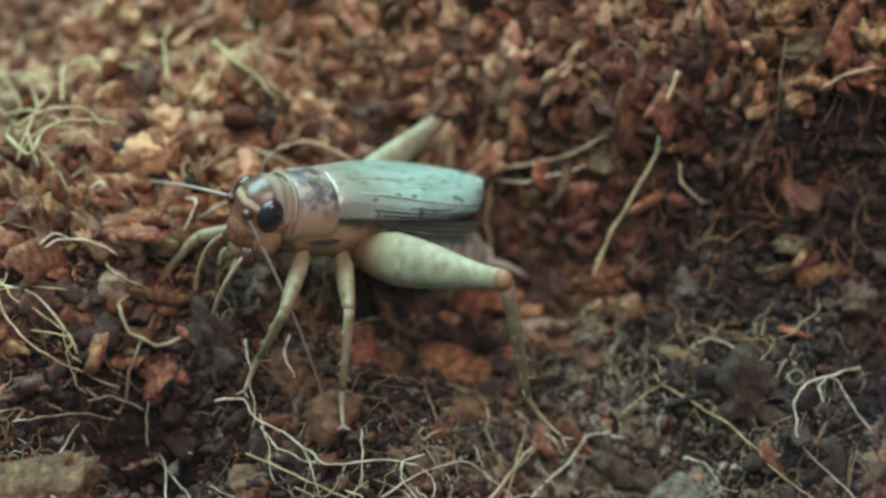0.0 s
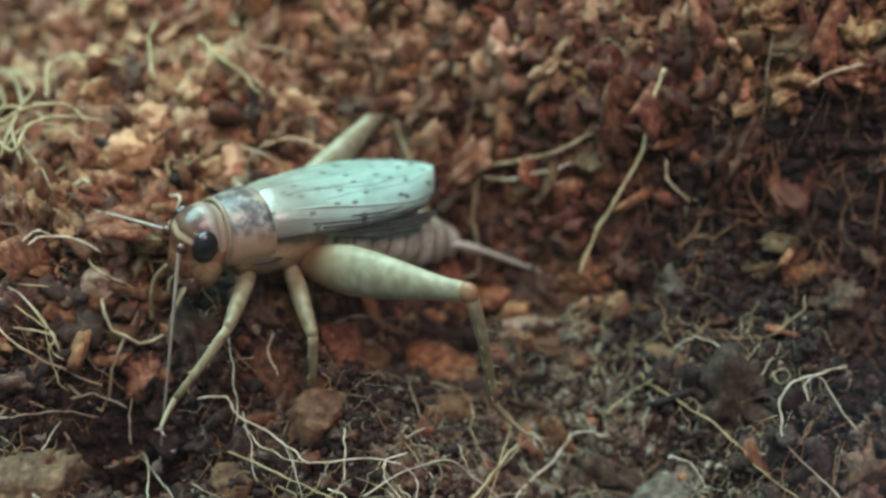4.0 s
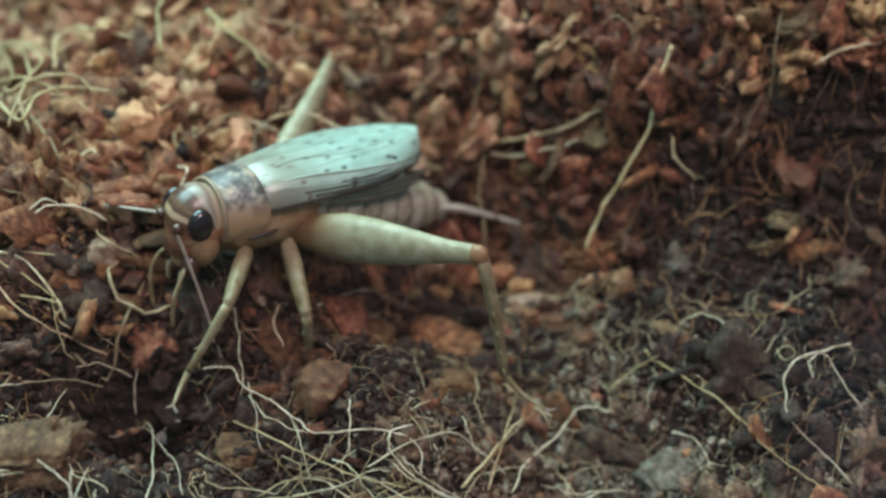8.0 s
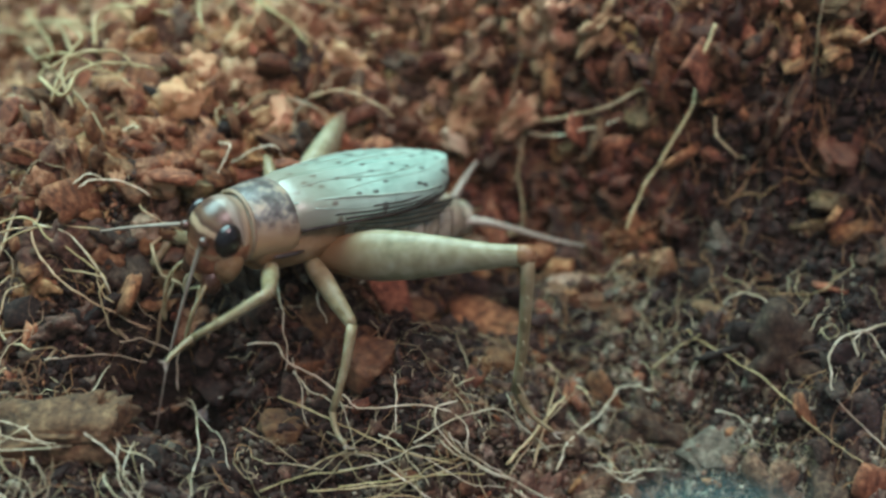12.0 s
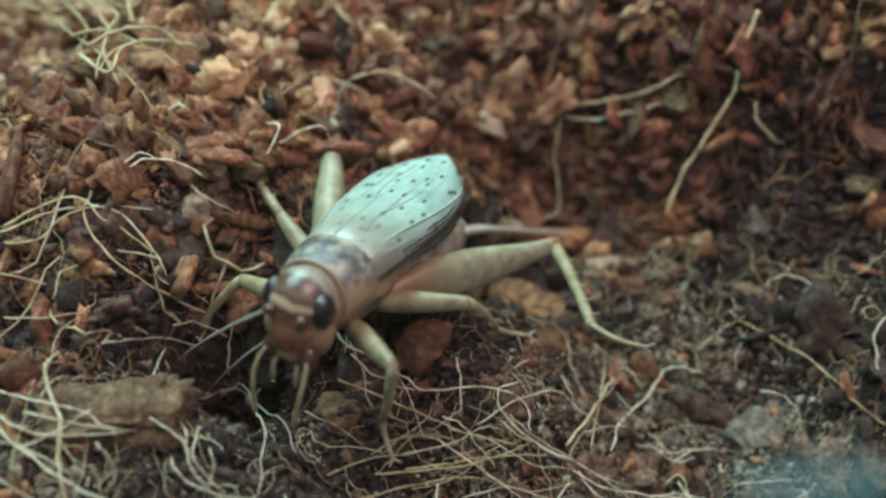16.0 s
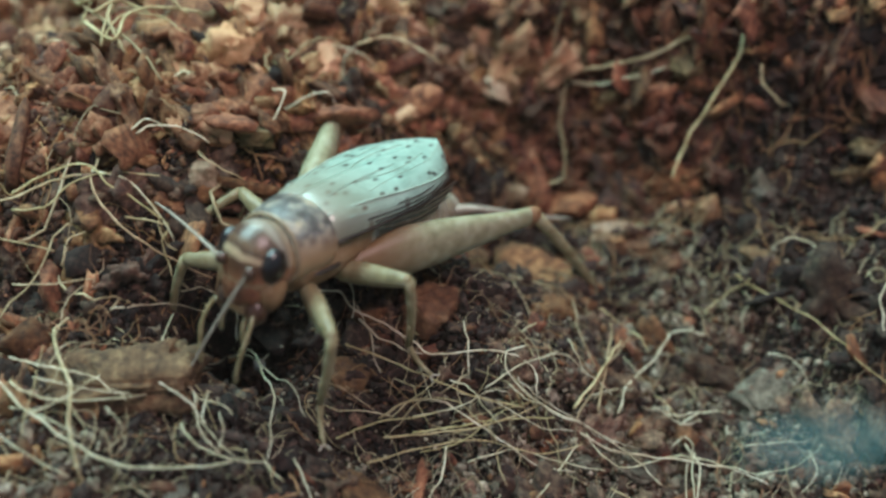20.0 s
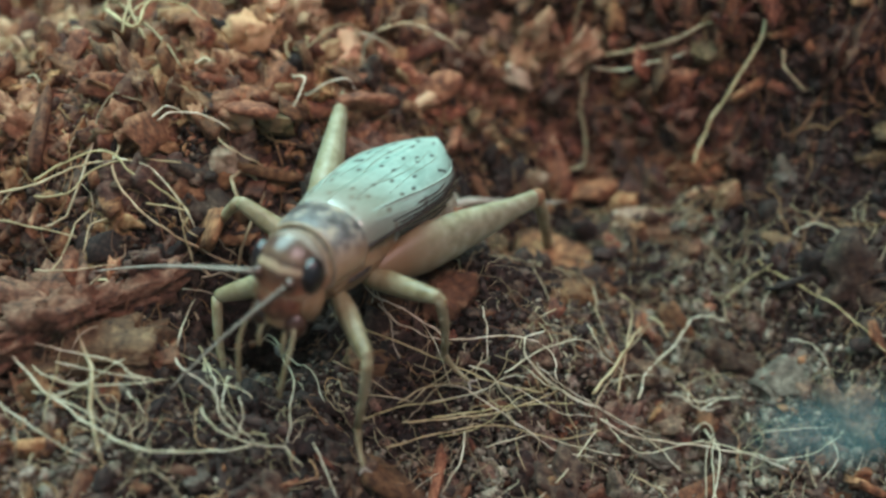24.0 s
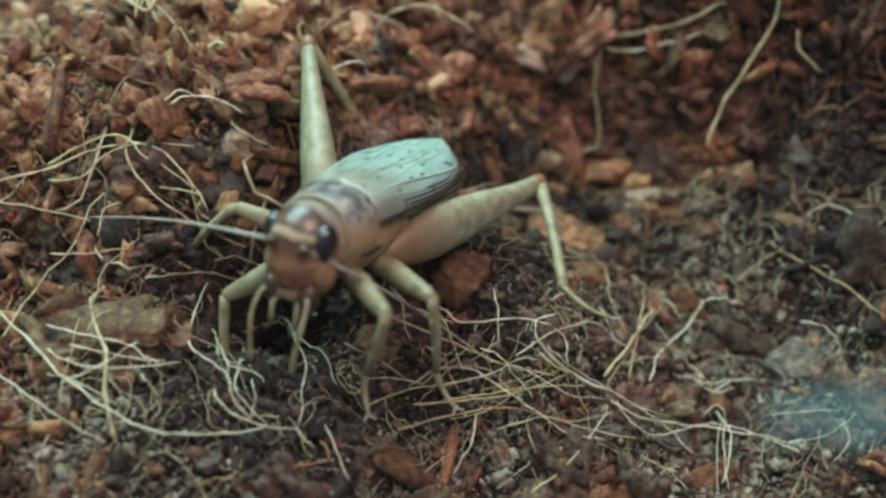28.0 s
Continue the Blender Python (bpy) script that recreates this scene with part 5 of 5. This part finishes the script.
def wing(s):
    """One fore wing: flat on the back, folded down along the flank; s: 1 for the left, -1 for the right."""
    nu, nv = 30, 14
    top, verts = [], []
    for i in range(nu):
        u = math.sin(0.5 * math.pi * i / (nu - 1)) ** 1.1
        x = 5.25 - 12.4 * u
        f = math.sqrt(1 - (max(0, u - 0.52) / 0.48) ** 2.3 * 0.985)
        width = (2.15 + 0.75 * math.sin(math.pi * min(u, 0.62) / 1.24)) * f
        for j in range(nv):
            v = j / (nv - 1)
            if v < 0.7:
                y = -0.55 * f + (width + 0.40 * f) * (v / 0.7)
                z = 2.32 - 0.10 * (v / 0.7) ** 2 - 0.55 * (v / 0.7) ** 5
            else:
                q = (v - 0.7) / 0.3
                y = width - 0.15 * f + 0.28 * f * math.sin(q * 1.6)
                z = 1.67 - 1.0 * q * (1 - 0.35 * u)
            z += -0.36 * math.exp(-u / 0.035) + 0.05 * math.sin(9 * v + 5 * u) - 0.55 * max(0, u - 0.82) + (0.06 if s > 0 else 0)
            top.append((x, s * y, z))
    verts = [Vector(p) * MM for p in top] + [(Vector(p) - Vector((0, s * 0.02, 0.09))) * MM for p in top]
    n = nu * nv
    faces = []
    for i in range(nu - 1):
        for j in range(nv - 1):
            a, b, c, d = i * nv + j, i * nv + j + 1, (i + 1) * nv + j + 1, (i + 1) * nv + j
            faces += [(a, b, c, d), (d + n, c + n, b + n, a + n)]
    rim = [j for j in range(nv)] + [i * nv + nv - 1 for i in range(1, nu)] + [(nu - 1) * nv + j for j in range(nv - 2, -1, -1)] + [i * nv for i in range(nu - 2, 0, -1)]
    for a, b in zip(rim, rim[1:] + rim[:1]):
        faces.append((a, a + n, b + n, b))
    ob = part("fore_wing", mesh_of("fore_wing", verts, faces, WING), cricket, "glossy whitish wing with dark flecks")

    def on(u, v):
        i, j = math.asin(u ** (1 / 1.1)) / (0.5 * math.pi) * (nu - 1), v * (nv - 1)
        i0, j0 = min(int(i), nu - 2), min(int(j), nv - 2)
        a, b, c, d = (np.array(top[(i0 + m) * nv + j0 + n]) for m, n in ((0, 0), (0, 1), (1, 0), (1, 1)))
        p, q = i - i0, j - j0
        return (a * (1 - q) + b * q) * (1 - p) + (c * (1 - q) + d * q) * p + (0, s * 0.02, 0.02)
    for name, material, r, spots in (("wing_vein", VEIN, 0.10, [(0.03, 1.0), (0.3, 1.0), (0.6, 1.0), (0.85, 1.0), (0.95, 0.9)]),
                                     ("wing_vein", PALEVEIN, 0.07, [(0.02, 0.55), (0.25, 0.6), (0.5, 0.65), (0.75, 0.7), (0.93, 0.75)]),
                                     ("wing_vein", PALEVEIN, 0.025, [(0.1, 0.7), (0.35, 0.77), (0.6, 0.8), (0.85, 0.8)]),
                                     ("wing_vein", PALEVEIN, 0.026, [(0.1, 0.3), (0.3, 0.25), (0.55, 0.33), (0.8, 0.3)]),
                                     ("wing_vein", PALEVEIN, 0.020, [(0.3, 0.48), (0.5, 0.42), (0.75, 0.45), (0.95, 0.4)]),
                                     ("wing_vein", VEIN, 0.05, [(0.2, 0.84), (0.45, 0.85), (0.7, 0.85), (0.9, 0.8)]), ("wing_vein", VEIN, 0.06, [(0.25, 0.92), (0.5, 0.92), (0.75, 0.92), (0.93, 0.9)]), ("wing_vein", VEIN, 0.05, [(0.4, 0.77), (0.6, 0.77), (0.85, 0.77)])):
        part(name, tube(name, spline([on(*q) for q in spots], 5), r, material), ob)
    return ob


wing(-1), wing(1)


def hind_wing(s):
    """The folded hind wing that shows as a pleated fan below the fore wing's edge."""
    nu, nv = 22, 29
    verts, faces = [], []
    for i in range(nu):
        u = i / (nu - 1)
        for j in range(nv):
            v = j / (nv - 1)
            x = 2.6 - (9.3 - 1.9 * v * v) * u
            drop = (0.25 + 1.75 * u ** 0.8 * (1 - 0.25 * u)) * v
            y = 2.42 + 0.22 * math.sin(math.pi * u) - 0.30 * u ** 3 - 0.10 * v + 0.07 * math.cos(v * math.pi * 7)
            verts.append(Vector((x, s * y, 0.85 - drop - 0.35 * u)) * MM)
    n = nu * nv
    verts += [v - Vector((0, s * 0.06, 0)) * MM for v in verts[:n]]
    for i in range(nu - 1):
        for j in range(nv - 1):
            a, b, c, d = i * nv + j, i * nv + j + 1, (i + 1) * nv + j + 1, (i + 1) * nv + j
            faces += [(a, b, c, d), (d + n, c + n, b + n, a + n)]
    ob = part("hind_wing", mesh_of("hind_wing", verts, faces, HINDWING), cricket, "pleated brown hind wing with dark and pale ribs")
    for k in range(8):
        j = int(k * (nv - 1) / 7)
        line = [np.array(verts[i * nv + j]) / MM + (0, s * 0.03, 0) for i in range(4, nu)]
        part("wing_rib", tube("wing_rib", line, np.linspace(0.02, 0.065 if k % 2 == 0 else 0.05, len(line)), (VEIN, PALEVEIN)[k % 2], 5), ob)
    return ob


hind_wing(1), hind_wing(-1)

# head: a skull with brown bands, eyes, face, feelers
head = part("head", lump("head", (1.82, 1.9, 2.15), SKULL, 3, 0.02, 1.0, 4, (8.45, 0, -0.15)), cricket, "tan head with dark brown bands")
for s in (1, -1):
    part("eye", lump("eye", (0.80, 0.62, 1.04), BLACK, 5, 0.0, 1.0, 3, (8.95, s * 1.42, 0.25)), head, "glossy black eye")
    part("cheek", lump("cheek", (0.9, 0.6, 1.3), TAN, 6, 0.05, 1.0, 3, (8.6, s * 1.35, -1.3)), head)
    part("antenna_socket", lump("antenna_socket", (0.34, 0.34, 0.34), BROWN, 5, 0.0, 1.0, 2, (10.15, s * 0.95, 0.1)), head)
    for k, line in enumerate((((9.4, s * 0.9, -2.3), (10.0, s * 1.35, -2.8), (10.5, s * 1.45, -3.9), (10.6, s * 1.3, -5.3), (10.5, s * 1.2, -6.4)), ((9.3, s * 0.5, -2.6), (9.8, s * 0.7, -3.3), (9.8, s * 0.7, -4.3)))):
        part("palp", tube("palp", spline(line, 5), np.append(np.linspace(0.11, 0.14, len(line) * 5 - 5), 0.10), LEG, 7), head, "pale jointed mouth feeler")
part("face", lump("face", (0.9, 1.3, 1.3), PINK, 8, 0.10, 0.9, 3, (9.3, 0, -1.3)), head, "reddish lower face")
part("lip", lump("lip", (0.5, 0.75, 0.6), TAN, 9, 0.05, 0.8, 3, (9.35, 0, -2.45)), head)
for s in (1, -1):
    part("jaw", lump("jaw", (0.6, 0.6, 0.8), BROWN, 9, 0.05, 0.9, 2, (9.3, s * 1.0, -2.6)), head, "dark brown jaw")


def feeler(s):
    n = 30
    line = [(0.52 * k, 0, 0.35 * math.sin(0.11 * k)) for k in range(n)]
    return part("antenna", tube("antenna", line, np.linspace(0.12, 0.04, n), HORN, 6), cricket, "long thin grey-brown antenna")


ANTENNA = {1: feeler(1), -1: feeler(-1)}


def leg(kind, s):
    """Femur and tibia along their own x axes; the tarsus and spines hang on the tibia."""
    la, lb = REACH[kind]
    if kind == "hind":
        rings = [(-1.2, 0, 0.1, 0.3, 0.4), (-0.7, 0, 0.1, 0.55, 0.7), (0.2, 0, 0.1, 0.78, 1.02), (1.6, 0, 0.1, 0.96, 1.38), (3.2, 0, 0.1, 1.02, 1.56), (5.2, 0, 0.08, 0.94, 1.42), (7.4, 0, 0.05, 0.74, 1.12), (9.2, 0, 0, 0.58, 0.85), (10.6, 0, 0, 0.47, 0.66), (11.6, 0, 0, 0.45, 0.62), (12.2, 0, 0, 0.38, 0.48)]
        thick, toe = np.array([0.44, 0.40, 0.37, 0.35, 0.33, 0.32, 0.31, 0.30]), 2.6
    else:
        rings = [(0, 0, 0, 0.35, 0.4), (0.5, 0, 0, 0.47, 0.58), (la * 0.35, 0, 0.04, 0.52, 0.66), (la * 0.7, 0, 0, 0.45, 0.54), (la * 0.95, 0, 0, 0.34, 0.40), (la, 0, 0, 0.28, 0.32)]
        thick, toe = np.array([0.30, 0.31, 0.29, 0.27, 0.25, 0.23, 0.22, 0.21]), 1.7
    femur = part(kind + "_femur", loft(kind + "_femur", rings, THIGH if kind == "hind" else LEG, 16), cricket, "thick cream jumping thigh" if kind == "hind" else "")
    part("knee", lump("knee", (0.70, 0.50, 0.64) if kind == "hind" else (0.34, 0.31, 0.37), RUST if kind == "hind" else LEG, 3, 0.08, 1.0, 2, (la - 0.2, 0, 0)), femur, "rust-brown knee" if kind == "hind" else "")
    if kind == "hind":
        for k in range(7):
            part("thigh_rib", tube("thigh_rib", spline([(3.2 + 1.0 * k, s * (0.86 - 0.07 * k), 0.1 + 0.75 - 0.085 * k), (4.0 + 1.0 * k, s * (1.0 - 0.085 * k), 0.05), (3.2 + 1.0 * k, s * (0.86 - 0.07 * k), -0.75 + 0.085 * k)], 4), 0.06, LEG, 5), femur)
    tibia = part(kind + "_tibia", tube(kind + "_tibia", [(lb * k / 7, 0, 0.18 * math.sin(math.pi * k / 7)) for k in range(8)], thick, LEG, 9), cricket)
    part("tarsus", tube("tarsus", spline([(lb - 0.1, 0, 0), (lb + 0.35 * toe, 0, 0.25 * toe), (lb + 0.62 * toe, 0, 0.55 * toe), (lb + 0.8 * toe, 0, 0.95 * toe)], 4), np.linspace(0.21, 0.10, 13), LEG, 7), tibia, "slender jointed foot")
    for k in (1, -1):
        part("claw", tube("claw", spline([(lb + 0.8 * toe, 0, 0.93 * toe), (lb + 0.86 * toe, k * 0.2, 1.03 * toe), (lb + 0.84 * toe, k * 0.36, 1.15 * toe)], 3), np.linspace(0.09, 0.03, 7), HORN, 5), tibia)
    for k in range(9 if kind == "hind" else 4):
        x = lb * (0.25 + 0.75 * k / (9 if kind == "hind" else 4))
        q = 1 if k % 2 else -1
        size = 0.85 if kind == "hind" else 0.45
        part("spine", tube("spine", [(x, q * 0.22, 0.15), (x + 0.35 * size, q * (0.25 + 0.35 * size), 0.15 + 0.45 * size)], [0.085, 0.02], LEG, 5), tibia)
    part("coxa", lump("coxa", (0.75, 0.7, 0.9) if kind == "hind" else (0.55, 0.5, 0.8), TAN, 4, 0.05, 1.0, 2, (HIP[kind][0], s * HIP[kind][1] * 0.9, HIP[kind][2] + 0.3)), cricket)
    return femur, tibia


LEGS = {(kind, s): leg(kind, s) for kind in ("hind", "mid", "front") for s in (1, -1)}


# ---- movement ----
def at(rows, t):
    """Rows (seconds, numbers...) eased from one to the next."""
    i = max(k for k, r in enumerate(rows) if r[0] <= t or k == 0)
    if i + 1 >= len(rows) or t <= rows[i][0]:
        return np.array(rows[i][1:], float)
    a, b = rows[i], rows[i + 1]
    q = (t - a[0]) / (b[0] - a[0])
    q = q * q * (3 - 2 * q) if b[0] - a[0] > 0.6 else q
    return np.array(a[1:], float) * (1 - q) + np.array(b[1:], float) * q


def aimed(origin, target, up):
    """A pose in mm at origin whose x axis points to target and whose z axis leans to up."""
    x = (Vector(target) - Vector(origin)).normalized()
    y = Vector(up).cross(x).normalized()
    z = x.cross(y)
    m = Matrix((x, y, z)).transposed().to_4x4()
    m.translation = Vector(origin) * MM
    return m


def body_pose(t):
    x, y, z, yaw, pitch, roll = at(BODY, t)
    return pose(x * MM, y * MM, z * MM, roll, pitch, yaw)


FEET = {("hind", 1): (HIND_LEFT_KNEE, HIND_LEFT_FOOT), ("mid", 1): (MID_LEFT_KNEE, MID_LEFT_FOOT), ("front", 1): (FRONT_LEFT_KNEE, FRONT_LEFT_FOOT),
        ("hind", -1): (HIND_RIGHT_KNEE, HIND_RIGHT_FOOT), ("mid", -1): (MID_RIGHT_KNEE, MID_RIGHT_FOOT), ("front", -1): (FRONT_RIGHT_KNEE, FRONT_RIGHT_FOOT)}
TIPS = {1: [(0, -8.1, -10.7, -1.7), (1, -13.7, -10.7, -1.6), (3, -14.8, -11.5, -1.6), (6, -20.3, -14.1, -2.2), (7, -20.7, -16.7, -2.4), (8, -13.5, -11.0, -1.5), (9, -12.8, -13.9, -2.1), (10, -19.6, -16.7, -2.6),
            (11, -18.3, -14.0, -0.1), (15, -17.1, -13.0, -2.1), (16, -17.8, -14.8, -1.5), (18, -19.1, -18.1, -1.1), (20, -20.2, -19.1, -0.1), (23, -27.3, -19.1, -0.1), (25, -16.1, -21.1, -1.1), (27, -12.0, -18.9, -2.5), (28, -6.1, -18.1, -2.5)],
        -1: [(0, -23.6, 4.0, 2.8), (3, -26.9, 2.3, 2.8), (6, -26.3, -0.8, 2.3), (8, -26.4, -1.1, 2.2), (9, -30.2, 0.7, 2.3), (11, -26.5, -3.8, 2.0), (14, -27.3, -12.4, -0.6), (16, -20.2, -14.0, -1.1), (18, -25.3, -10.9, 1.0), (20, -24.2, -6.9, 2.0), (23, -31.4, -13.0, -0.1), (25, -24.3, -13.0, 1.0), (27, -30.2, -9.7, 0.4), (28, -31.4, -9.3, 0.4)]}


# How far the abdomen hangs below the wings, in degrees.
HANG = [(0, 7), (1, 7), (2, 6), (3, 8), (6, 7), (7, 8), (8, 9), (9, 9), (10, 5), (11, 4), (14, 0), (15, 1), (16, 9), (17, 5), (18, 3), (20, 5), (23, -2), (24, 4), (28, 3)]


def motions():
    times = [round(0.1 * k, 1) for k in range(281)]
    poses = [body_pose(t) for t in times]
    walk(cricket, list(zip(times, poses)))
    for (kind, s), (femur, tibia) in LEGS.items():
        hip = Vector((HIP[kind][0], s * HIP[kind][1], HIP[kind][2]))
        la, lb = REACH[kind]
        knees, feet = FEET[kind, s]
        upper, lower = [], []
        for t, m in zip(times, poses):
            knee = hip + (Vector(at(knees, t)) - hip).normalized() * la
            step = Vector(at(feet, t))
            step.z = max(step.z, float(ground_height(step.x, step.y)) + 0.4)
            foot = (m.inverted() @ (step * MM)) / MM
            upper.append((t, aimed(hip, knee, (0, 0, 1) if kind == "hind" else (-0.2, 0, 1))))
            lower.append((t, aimed(knee, foot, knee - hip)))
        walk(femur, upper)
        walk(tibia, lower)
    walk(abdomen, [(t, pose(*(ABDOMEN * MM), 0, -float(at(HANG, t)[0]), 0)) for t in times])
    for s, ob in ANTENNA.items():
        root = Vector((10.3, s * 0.95, 0.2))
        walk(ob, [(t, aimed(root, (m.inverted() @ (Vector(at(TIPS[s], t)) * MM)) / MM, (0, 0, 1))) for t, m in zip(times, poses)])
    lie_of = block.matrix_world.copy()
    walk(block, [(t, Matrix.Translation((dx * MM, dy * MM, 0)) @ lie_of) for t, dx, dy in ((0, 0, 0), (20.5, 0, 0), (23.5, -2.6, 0.6), (24.5, -3.3, 0.9), (28, -3.3, 0.9))])
    walk(clod, [(t, pose(x * MM, y * MM, z * MM, 8, -6, turn)) for t, x, y, z, turn in ((0, -49.1, -16.0, -0.8, 0), (21, -48.8, -16.0, -0.7, 0), (22.5, -36.2, -15.6, -0.2, 4), (23, -31.5, -14.4, -1.3, 10), (23.6, -28.6, -15.0, -1.0, 18), (24, -28.6, -15.2, -1.0, 20), (25.2, -28.4, -15.0, -1.0, 20), (25.6, -35, -15.2, -1.0, 8), (26, -40, -15.4, -0.8, 4), (27, -46.6, -16.1, -0.5, 0), (28, -47.6, -16.2, -0.4, 0))])


motions()
